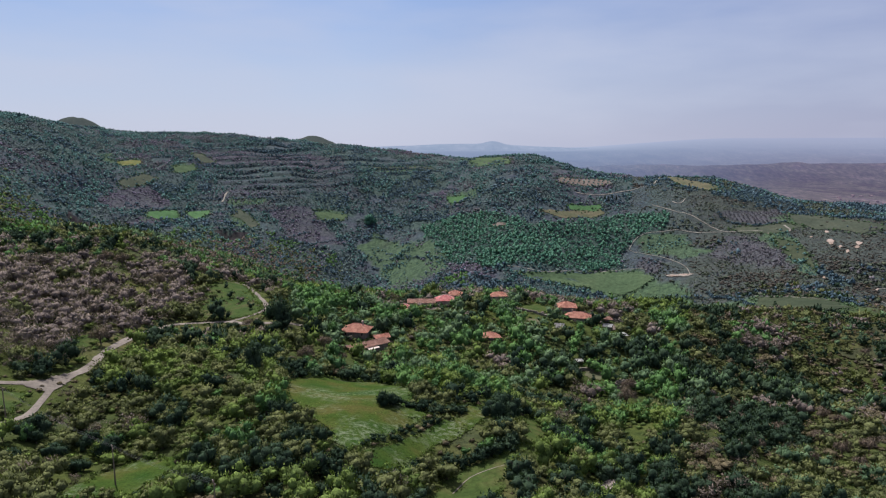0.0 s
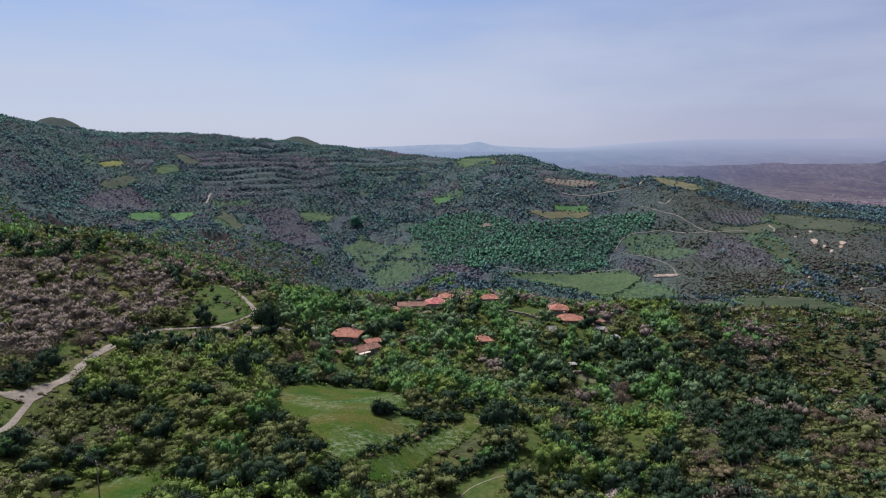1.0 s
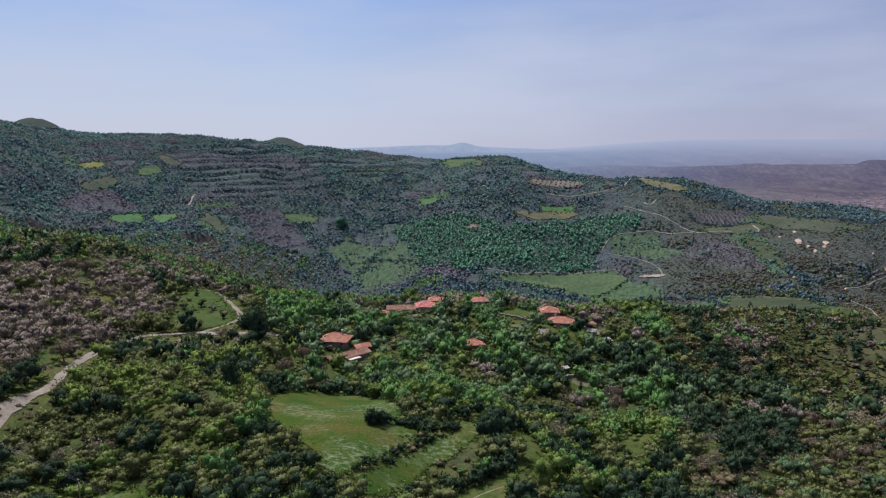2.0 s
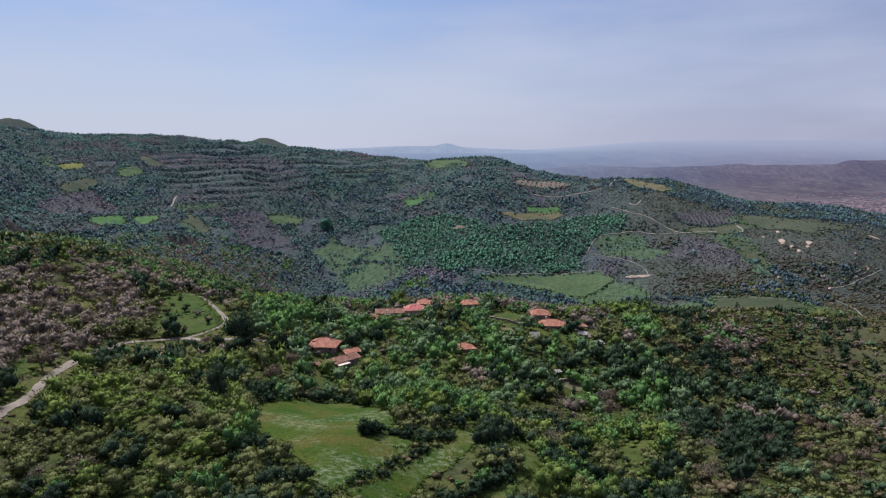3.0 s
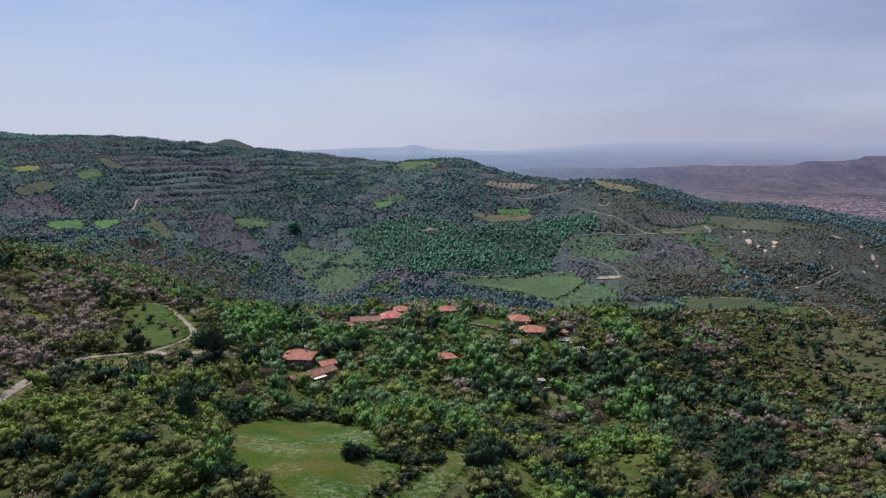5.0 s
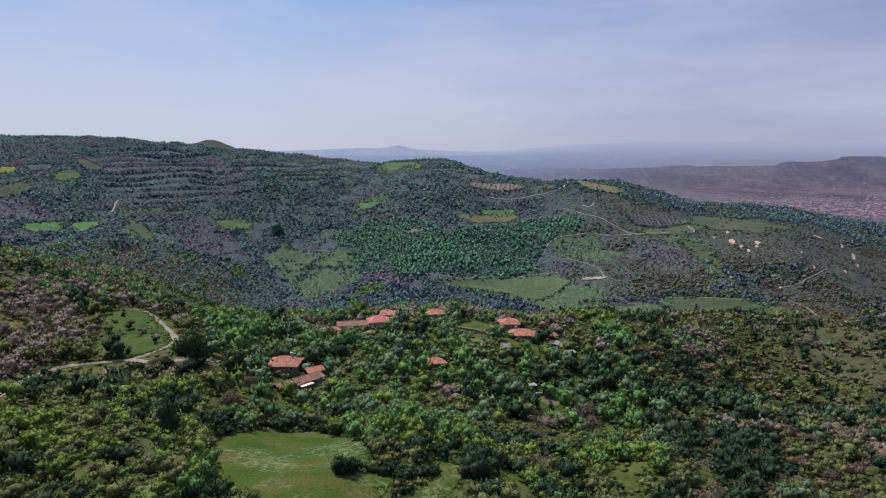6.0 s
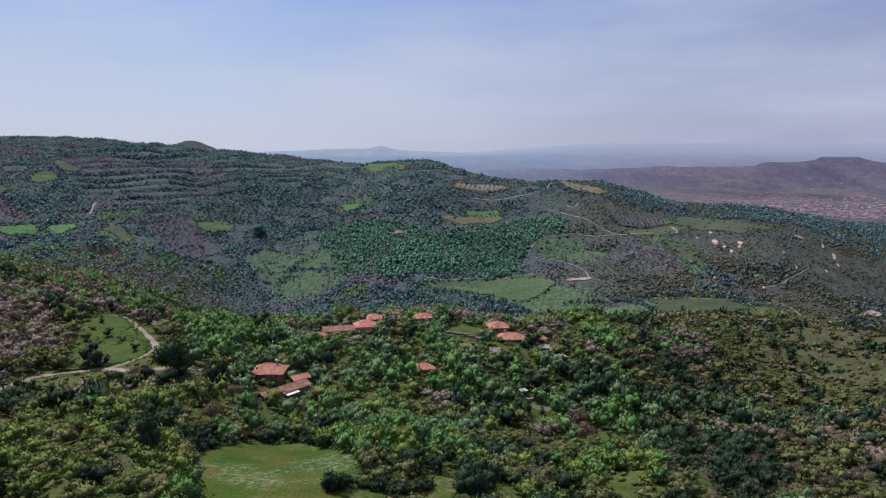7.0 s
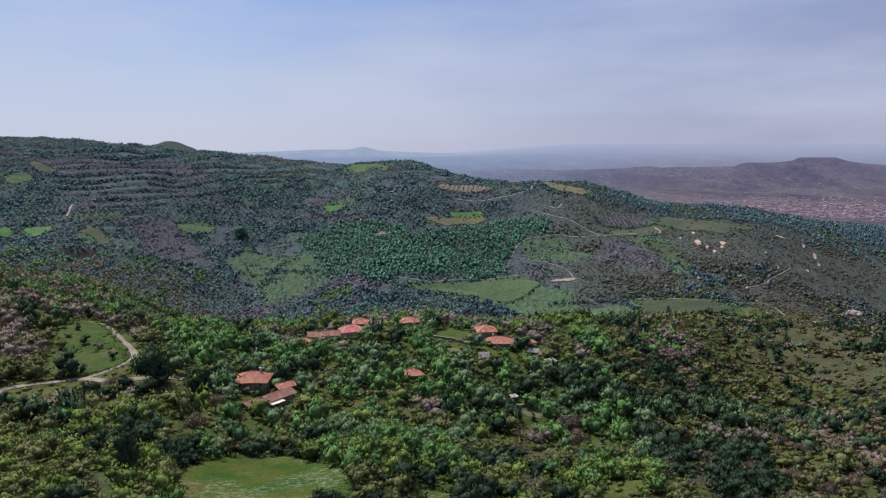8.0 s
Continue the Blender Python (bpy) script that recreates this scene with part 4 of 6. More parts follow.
# ---- the village ----
def part(name, bm, material, parent, label=""):
    me = bpy.data.meshes.new(name)
    bmesh.ops.recalc_face_normals(bm, faces=bm.faces)
    bm.to_mesh(me)
    bm.free()
    me.materials.append(material)
    ob = new(name, me)
    ob.parent = parent
    return tagged(ob, label)


def empty(name, m, label, category, group=""):
    ob = new(name)
    ob.matrix_world = m
    return tagged(ob, label, category, group)


def box(bm, x0, x1, y0, y1, z0, z1):
    v = [bm.verts.new((x, y, z)) for z in (z0, z1) for y in (y0, y1) for x in (x0, x1)]
    for q in ((0, 1, 3, 2), (4, 5, 7, 6), (0, 1, 5, 4), (2, 3, 7, 6), (0, 2, 6, 4), (1, 3, 7, 5)):
        bm.faces.new([v[i] for i in q])
    return v


def wall_side(bm, length, height, thick, holes, m):
    """A wall slab along x with openings (x, z, width, height) cut right through it."""
    xs = sorted({0.0, length, *(v for x, z, w, h in holes for v in (x, x + w))})
    zs = sorted({0.0, height, *(v for x, z, w, h in holes for v in (z, z + h))})
    made = []
    for x0, x1 in zip(xs, xs[1:]):
        for z0, z1 in zip(zs, zs[1:]):
            cx, cz = (x0 + x1) / 2, (z0 + z1) / 2
            if not any(x < cx < x + w and z < cz < z + h for x, z, w, h in holes):
                made += box(bm, x0, x1, 0, thick, z0, z1)
    bmesh.ops.transform(bm, matrix=m, verts=made)


def roof_mesh(w, d, rise, over, hip, sag=0.12):
    """A hipped or gabled roof, a slab with eaves and a slightly sagging, uneven surface. Eaves at z = 0."""
    bm = bmesh.new()
    X, Y = w / 2 + over, d / 2 + over
    run = min(Y, X) if hip else 0.0
    n, k = 16, 12
    top = []
    for i in range(n + 1):
        row = []
        for j in range(k + 1):
            x, y = -X + 2 * X * i / n, -Y + 2 * Y * j / k
            h = rise * (1 - abs(y) / Y)
            if hip:
                h = min(h, rise * (X - abs(x)) / run)
            h += sag * (noise.noise((x * 0.5, y * 0.5, w)) - 0.6 * max(0, 1 - abs(x) / X) * max(0, 1 - abs(y) / Y))
            row.append(bm.verts.new((x, y, h)))
        top.append(row)
    for i in range(n):
        for j in range(k):
            bm.faces.new((top[i][j], top[i + 1][j], top[i + 1][j + 1], top[i][j + 1]))
    bmesh.ops.solidify(bm, geom=list(bm.faces), thickness=0.16)
    return bm


def beam(bm, a, b, r, sides=6):
    """A round bar from a to b; r: one radius or two."""
    r0, r1 = r if isinstance(r, tuple) else (r, r)
    a, b = Vector(a), Vector(b)
    q = (b - a).to_track_quat("Z", "Y")
    rings = []
    for c, rr in ((a, r0), (b, r1)):
        rings.append([bm.verts.new(c + q @ Vector((rr * math.cos(6.2832 * k / sides), rr * math.sin(6.2832 * k / sides), 0))) for k in range(sides)])
    for k in range(sides):
        bm.faces.new((rings[0][k], rings[0][(k + 1) % sides], rings[1][(k + 1) % sides], rings[1][k]))
    bm.faces.new(rings[0][::-1])
    bm.faces.new(rings[1])


def house(label, x, y, turn, w, d, walls, rise, tile, wall_mat, hip=True, over=0.8, chimney=None, storeys=1, base=None, ridge_mat=None, porch=False):
    """A village house: four walls with openings, panes, a door, roof, ridge tiles and a chimney."""
    c, s = math.cos(radians(turn)), math.sin(radians(turn))
    corners = [land(x + px * c - py * s, y + px * s + py * c) for px in (-w / 2, w / 2) for py in (-d / 2, d / 2)]
    z = float(max(corners)) if base is None else base
    foot = float(min(corners)) - z - 0.4
    HOUSE_SPOTS.append((x, y, 0.44 * math.hypot(w, d)))
    HOUSE_FRONTS.append((x, y, 0.6 * w))
    h = empty("house", pose(x, y, z, 0, 0, turn), label, "house", "village houses")
    sides = [(w, pose(-w / 2, -d / 2, foot)), (w, pose(w / 2, d / 2, foot, 0, 0, 180)), (d, pose(w / 2, -d / 2, foot, 0, 0, 90)), (d, pose(-w / 2, d / 2, foot, 0, 0, -90))]
    full = walls - foot
    for n, (length, m) in enumerate(sides):
        holes, doors = [], []
        count = max(1, int(length / 3.2))
        for st in range(storeys):
            for k in range(count):
                cx, cz = length * (k + 0.5) / count, -foot + st * walls / storeys
                if n == 0 and st == 0 and k == count // 2:
                    holes.append((cx - 0.5, cz + 0.02, 1.0, min(2.05, walls / storeys - 0.3)))
                    doors.append(holes[-1])
                elif walls / storeys > 2.2:
                    holes.append((cx - 0.45, cz + 0.9, 0.9, min(1.2, walls / storeys - 1.2)))
        bm = bmesh.new()
        wall_side(bm, length - (0.0 if n < 2 else 0.9), full, 0.45, [(hx - (0 if n < 2 else 0.45), hz, hw, hh) for hx, hz, hw, hh in holes], m @ pose(0 if n < 2 else 0.45, 0, 0))
        part("wall", bm, wall_mat, h)
        for hx, hz, hw, hh in holes:
            is_door = (hx, hz, hw, hh) in doors
            bm = bmesh.new()
            box(bm, hx + 0.06, hx + hw - 0.06, 0.2, 0.24, hz + 0.06, hz + hh - 0.06)
            bmesh.ops.transform(bm, matrix=m, verts=bm.verts)
            pane = part("door" if is_door else "window", bm, WOOD if is_door else GLASS_DARK, h, "weathered plank door" if is_door else "dark window pane")
            bm = bmesh.new()
            for q in ((hx, hx + 0.07, hz, hz + hh), (hx + hw - 0.07, hx + hw, hz, hz + hh), (hx + 0.07, hx + hw - 0.07, hz + hh - 0.07, hz + hh)):
                box(bm, q[0], q[1], 0.12, 0.26, q[2], q[3])
            bmesh.ops.transform(bm, matrix=m, verts=bm.verts)
            part("frame", bm, WOOD, pane)
    bm = roof_mesh(w, d, rise, over, hip)
    bmesh.ops.translate(bm, verts=bm.verts, vec=(0, 0, walls - 0.05))
    roof = part("roof", bm, tile, h, "clay tile roof")
    X, Y = w / 2 + over, d / 2 + over
    bm = bmesh.new()
    run = min(X, Y) if hip else 0
    e = Vector((X - run, 0, walls + rise - 0.06))
    beam(bm, (-e.x, 0, e.z), e, 0.12)
    if hip:
        for sx in (-1, 1):
            for sy in (-1, 1):
                beam(bm, (sx * e.x, 0, e.z), (sx * X, sy * Y, walls - 0.1), 0.1)
    part("ridge_tiles", bm, ridge_mat or tile, roof)
    if chimney:
        bm = bmesh.new()
        cx, cy = chimney
        box(bm, cx - 0.35, cx + 0.35, cy - 0.35, cy + 0.35, walls, walls + rise + 0.7)
        box(bm, cx - 0.43, cx + 0.43, cy - 0.43, cy + 0.43, walls + rise + 0.7, walls + rise + 0.82)
        part("chimney", bm, PLASTER, roof)
    if porch:
        for px in (-w * 0.08, w * 0.05, w * 0.18):
            bm = bmesh.new()
            beam(bm, (px, -d / 2 - 2.0, foot), (px, -d / 2 - 2.0, walls - 0.7), 0.09)
            part("porch_post", bm, WOOD, h)
        bm = bmesh.new()
        v = box(bm, -w * 0.1, w * 0.2, -d / 2 - 2.3, -d / 2 + 0.05, walls - 0.7, walls - 0.6)
        for q in v:
            q.co.z += 0.25 * (q.co.y + d / 2 + 2.3) / 2.3
        part("porch_roof", bm, PALE, h, "pale sheet porch roof")
    return h


PALE = surface("pale_mortar", (0.4, 0.32, 0.29), (0.5, 0.42, 0.38), (0.6, 0.52, 0.48), 3.0, 0.6)
house("stone farmhouse with hipped old orange clay tile roof", -38, 278.5, -10, 11.0, 8.6, 2.6, 2.7, TILE_OLD, STONE, chimney=(2.5, 1.2), base=15.2)
house("long low stone barn with mottled brown-red tile roof", -32, 264, 40, 18.0, 5.2, 2.1, 1.5, TILE_BROWN, STONE, hip=False, porch=True, base=13.2)
house("small stone outbuilding with faded red tile roof", -27, 276, 30, 5.8, 4.2, 2.3, 1.0, TILE_OLD, STONE, hip=False, base=13.0)
house("low house with bright pinkish-red new tile roof", -22, 335, 4, 10.8, 6.6, 2.4, 2.1, TILE_NEW, PLASTER, base=10.6, ridge_mat=PALE)
house("long plastered house with dull brown tile roof", -11.6, 342, 2, 13.6, 6.0, 3.0, 1.5, TILE_BROWN, PLASTER, hip=False, base=11.4)
house("house with bright red tiles and pale mortar ridges", 1.2, 344, 6, 9.6, 7.2, 3.2, 2.5, TILE_NEW, PLASTER, base=12.0, ridge_mat=PALE)
house("upper house with faded red hipped tile roof", 7, 362, -8, 7.0, 6.6, 3.2, 2.2, TILE_OLD, STONE, base=10.6)
house("low whitewashed house with worn orange tile roof", 31.5, 363, 5, 9.8, 6.4, 2.6, 1.9, TILE_OLD, PLASTER, base=10.3)
house("small cottage with orange-red hipped tile roof", 21.3, 293, 8, 8.6, 6.6, 2.3, 1.7, TILE_OLD, STONE, base=8.2)
house("two-storey stone house with orange hipped tile roof", 67, 345, -5, 8.8, 8.2, 4.4, 2.5, TILE_OLD, STONE, base=6.9, storeys=2)
house("broad stone house with brown-orange hipped tile roof", 70.5, 333, -14, 12.2, 7.6, 2.7, 2.4, TILE_OLD, STONE, base=6.1, chimney=(-3, 0.8))


def shed(label, x, y, turn, w, d, h0, h1, roof_mat):
    """An open lean-to under a sheet roof."""
    z = float(land(x, y))
    HOUSE_SPOTS.append((x, y, 0.5 * math.hypot(w, d) + 1))
    HOUSE_FRONTS.append((x, y, 0.55 * w))
    ob = empty("shed", pose(x, y, z, 0, 0, turn), label, "shed", "sheds")
    bm = bmesh.new()
    box(bm, -w / 2 + 0.1, w / 2 - 0.1, d / 2 - 0.35, d / 2 - 0.1, -0.5, h1 - 0.1)
    part("back_wall", bm, STONE, ob)
    for sx in (-1, 1):
        bm = bmesh.new()
        beam(bm, (sx * (w / 2 - 0.25), -d / 2 + 0.25, -0.5), (sx * (w / 2 - 0.25), -d / 2 + 0.25, h0), 0.09)
        part("post", bm, WOOD, ob)
    bm = bmesh.new()
    n = 24
    rows = [[bm.verts.new((-w / 2 + w * k / n, yy, hh + 0.04 * (k % 2))) for k in range(n + 1)] for yy, hh in ((-d / 2 - 0.3, h0), (d / 2 + 0.2, h1))]
    for k in range(n):
        bm.faces.new((rows[0][k], rows[0][k + 1], rows[1][k + 1], rows[1][k]))
    bmesh.ops.solidify(bm, geom=list(bm.faces), thickness=0.03)
    part("sheet_roof", bm, roof_mat, ob, "corrugated sheet roof")
    return ob


shed("open shed under a bright corrugated zinc roof", 87, 308, 20, 5.2, 3.6, 2.2, 2.9, METAL)
shed("small shed under a pale sheet roof", 83, 320, -25, 4.5, 3.5, 2.0, 2.6, METAL)
shed("grey tin shed half hidden among trees", 57, 311, -10, 5.0, 5.5, 2.3, 3.0, surface("grey_tin", (0.16, 0.15, 0.16), (0.22, 0.21, 0.22), (0.28, 0.27, 0.28), 2.0, 0.4))
shed("tumbledown lean-to with pinkish tile scraps", 86, 333, 15, 5.0, 4.0, 2.0, 2.6, TILE_BROWN)
shed("white sheet over a stack in the scrub", 60, 277, 10, 3.2, 2.4, 1.6, 1.9, METAL)

for hx, hy, turn in ((81, 1290, 10), (114, 1251, -20), (129, 1240, 15), (-478, 1426, 30), (365, 468, 5)):
    shed("small white sheet-roofed hut on the slope", hx, hy, turn, 5.5, 3.5, 2.2, 2.8, METAL)

# trodden earth and rubble round the houses
for k, (yx, yy, r) in enumerate(((-29, 271, 5.0), (77, 339, 5.5), (85, 325, 5.0), (64, 267, 4.5), (-4, 336, 4.5), (27, 355, 5.0), (49, 318, 6.0), (12, 325, 4.0))):
    ring = [(yx + r * (1 + 0.3 * math.sin(3 * a + k)) * math.cos(a), yy + r * (1 + 0.3 * math.cos(2 * a + k)) * math.sin(a)) for a in (0.0, 0.7, 1.4, 2.1, 2.8, 3.5, 4.2, 4.9, 5.6)]
    patch("yard", ring, 0.5, SOIL if k % 3 else STUBBLE, "trodden bare earth and dry grass by village houses", "bare ground", 0.2, 1.6)
    HOUSE_SPOTS.append((yx, yy, r * 0.75))
    HOUSE_FRONTS.append((yx, yy, r * 0.8))

WALL_LINES = [[(14, 361), (24, 352), (35, 342), (46, 335), (56, 329)], [(62, 350), (82, 345), (92, 336), (98, 326)], [(52, 262), (60, 271), (68, 270)]]


def dry_wall(points, height):
    """A dry stone wall that follows the ground."""
    line = curve_through(points, 1.6)
    bm = bmesh.new()
    for (x0, y0), (x1, y1) in zip(line, line[1:]):
        a = math.atan2(y1 - y0, x1 - x0)
        L, z = math.hypot(x1 - x0, y1 - y0), float(land((x0 + x1) / 2, (y0 + y1) / 2))
        h = height * random.uniform(0.75, 1.15)
        v = box(bm, -L / 2 - 0.05, L / 2 + 0.05, -0.4, 0.4, -0.6, h)
        for q in v:
            q.co += Vector((random.uniform(-0.06, 0.06), random.uniform(-0.12, 0.12), random.uniform(-0.12, 0.12)))
        bmesh.ops.transform(bm, matrix=Matrix.Translation(((x0 + x1) / 2, (y0 + y1) / 2, z)) @ Matrix.Rotation(a, 4, "Z"), verts=v)
    me = bpy.data.meshes.new("dry_stone_wall")
    bm.to_mesh(me)
    me.materials.append(STONE)
    return tagged(new("dry_stone_wall", me), "grey dry stone wall along a village plot", "stone wall", "stone walls")


for line in WALL_LINES:
    dry_wall(line, 1.3)


def ruin(x, y, turn):
    z = float(land(x, y))
    HOUSE_SPOTS.append((x, y, 5.5))
    HOUSE_FRONTS.append((x, y, 4.5))
    ob = empty("ruined_house", pose(x, y, z, 0, 0, turn), "roofless ruined stone house overgrown by bushes", "ruin")
    for n, (length, m) in enumerate([(8, pose(-4, -3, -0.5)), (8, pose(4, 3, -0.5, 0, 0, 180)), (5.2, pose(4, -2.6, -0.5, 0, 0, 90)), (5.2, pose(-4, 2.6, -0.5, 0, 0, -90))]):
        bm = bmesh.new()
        made = []
        for k in range(10):
            x0, x1 = length * k / 10, length * (k + 1) / 10
            made += box(bm, x0, x1, 0, 0.5, 0, 2.2 + 1.1 * noise.noise((k * 0.7, n * 3.1, 2.0)) + 0.3 * (k % 2))
        bmesh.ops.transform(bm, matrix=m, verts=made)
        part("broken_wall", bm, STONE, ob)
    return ob


ruin(75, 257, 25)


def boulder(name, x, y, size, flat, label, material):
    bm = bmesh.new()
    bmesh.ops.create_icosphere(bm, subdivisions=4, radius=1)
    for v in bm.verts:
        p = v.co.copy()
        n = noise.fractal(p * 1.3 + Vector((x, y, 0)), 0.8, 2.1, 5) * 0.4 + 0.25 * round(2.5 * noise.noise(p * 1.1 + Vector((y, x, 3)))) / 2.5
        v.co = p * (1 + n)
        v.co.z *= flat
    bmesh.ops.scale(bm, vec=(size, size * 0.8, size), verts=bm.verts)
    me = bpy.data.meshes.new(name)
    bm.to_mesh(me)
    bm.free()
    me.materials.append(material)
    ob = new(name, me)
    ob.matrix_world = pose(x, y, float(land(x, y)) + 0.15 * size * flat, 0, 0, (x * 37) % 360)
    HOUSE_SPOTS.append((x, y, size * 0.8))
    return tagged(ob, label, "rock", "rocks")


boulder("boulder", 39.5, 142, 3.2, 0.45, "big pale grey-pink boulder in the scrub", ROCK)
boulder("boulder", 36.5, 139, 2.0, 0.4, "pale grey-pink boulder in the scrub", ROCK)
HOUSE_SPOTS.append((37, 134, 2.5))
boulder("rock_outcrop", 612, 690, 9.0, 0.6, "pale pinkish rock outcrop on the dry slope", ROCK)


def pole(x, y, high, turn):
    """A wooden power pole with a crossarm and insulators."""
    ob = empty("power_pole", pose(x, y, float(land(x, y)), 0, 0, turn), "slim weathered wooden power pole in the grass", "utility pole", "power poles")
    bm = bmesh.new()
    beam(bm, (0, 0, -0.8), (0, 0, high), (0.16, 0.1), 8)
    part("shaft", bm, WOOD, ob)
    bm = bmesh.new()
    box(bm, -0.9, 0.9, -0.06, 0.06, high - 0.55, high - 0.43)
    part("crossarm", bm, WOOD, ob)
    for sx in (-0.8, 0.0, 0.8):
        bm = bmesh.new()
        beam(bm, (sx, 0, high - 0.43), (sx, 0, high - 0.2), 0.05)
        part("insulator", bm, PALE, ob)
    return ob


POLES = [(-103, 146, 8.5), (-64, 119, 8.5), (-128, 166, 8.5), (-38, 101, 8.5)]
for px, py, ph in POLES:
    pole(px, py, ph, -55)
WIRE = surface("dull_wire", (0.08, 0.08, 0.085), (0.12, 0.12, 0.125), (0.16, 0.16, 0.165), 3.0, 0.5, rough=0.5)
ORDER = [POLES[2], POLES[0], POLES[1], POLES[3]]
for (ax, ay, ah), (bx, by, bh) in zip(ORDER, ORDER[1:]):
    for off in (-0.8, 0.0, 0.8):
        bm = bmesh.new()
        ox, oy = off * math.cos(radians(-55)), off * math.sin(radians(-55))
        a, b = Vector((ax + ox, ay + oy, float(land(ax, ay)) + ah - 0.2)), Vector((bx + ox, by + oy, float(land(bx, by)) + bh - 0.2))
        pts = [a.lerp(b, u / 12) - Vector((0, 0, 3.2 * (u / 12) * (1 - u / 12))) for u in range(13)]
        for p, q in zip(pts, pts[1:]):
            beam(bm, p, q, 0.012, 4)
        me = bpy.data.meshes.new("power_line")
        bm.to_mesh(me)
        me.materials.append(WIRE)
        tagged(new("power_line", me), "thin sagging overhead wire between wooden poles", "power line", "power lines")


# ---- the town on the far plain ----
town = []
for k in range(760):
    b, d = random.gauss(41.0, 4.4), 1900 + abs(random.gauss(0, 330))
    if not 31 < b < 50:
        continue
    x, y = d * math.sin(radians(b)), d * math.cos(radians(b))
    w, l, h, a = random.uniform(6, 10), random.uniform(8, 20), random.uniform(2.5, 4.5), random.uniform(0, 3.14)
    z = float(far_land(x, y)) - 1
    for px, py, pz in ((-w, -l, 0), (w, -l, 0), (w, l, 0), (-w, l, 0), (-w, -l, h), (w, -l, h), (w, l, h), (-w, l, h), (0, -l, h + 0.2 * w), (0, l, h + 0.2 * w)):
        town.append((x + 0.42 * (px * math.cos(a) - py * math.sin(a)), y + 0.42 * (px * math.sin(a) + py * math.cos(a)), z + pz))
base = 10 * np.arange(len(town) // 10)[:, None, None]
quads = np.array([(0, 1, 5, 4), (2, 3, 7, 6), (1, 2, 6, 5), (3, 0, 4, 7), (4, 8, 9, 7), (5, 6, 9, 8)]) + base
tagged(mesh_object("distant_town", town, quads.reshape(-1, 4), FAR_TOWN), "pale and reddish houses of a far town, glow added for haze", "town", kind="stuff")

ORCHARD = [(-213, 290), (-195, 340), (-151, 365), (-130, 336), (-119, 299), (-123, 247), (-115, 196), (-121, 172), (-140, 164)]


GULLY = [(81, 290), (100, 268), (127, 268), (150, 272), (175, 290), (205, 315), (236, 327)]
VILLAGE_GULLY = [(35, 262), (52, 262), (70, 280), (85, 290), (100, 280)]
HEDGES = [[(-18, 136), (-13, 142), (-8, 150), (-4, 156), (0, 164)], [(-27, 111), (-18, 115), (-12, 122), (-4, 136), (4, 141), (14, 147), (18, 155)], [(-50, 178), (-38, 152), (-31, 139), (-27, 134), (-21, 127)], [(-48, 196), (-42, 213), (-28, 218), (-10, 196)], [(-15, 164), (-10, 166), (-6, 165), (-1, 165), (3, 166), (6, 168)], [(-108, 250), (-97, 260), (-82, 262), (-70, 256)]]
THORN_TREES = [(109, 237, 3.0), (105, 217, 2.6), (139, 227, 3.2), (139, 216, 2.8), (262, 346, 3.6), (249, 321, 3.4), (69, 234, 4.2), (110, 203, 3.0), (88, 173, 2.6), (118, 193, 3.2), (104, 173, 2.8), (119, 183, 3.0), (117, 171, 2.6), (280, 393, 3.4), (276, 412, 3.4), (-147, 333, 4.2), (-140, 376, 4.0), (-178, 341, 4.5), (-172, 346, 4.5), (-119, 220, 4.2), (-81, 266, 3.4), (-47, 249, 3.8), (-49, 226, 3.6), (-39, 241, 2.6), (75, 252, 3.4), (129, 186, 3.0)]
for tx, ty, tw in THORN_TREES + [(-69, 268, 7.0)]:
    HOUSE_SPOTS.append((tx, ty, tw * 0.9))
    HOUSE_FRONTS.append((tx, ty, tw * 0.8))
BACK_GROVE = [(8, 373), (40, 374), (62, 370), (105, 358), (118, 385), (60, 402), (5, 396)]
BARE_GROVE = [(173, 386), (211, 436), (230, 439), (229, 416), (205, 388), (169, 361)]


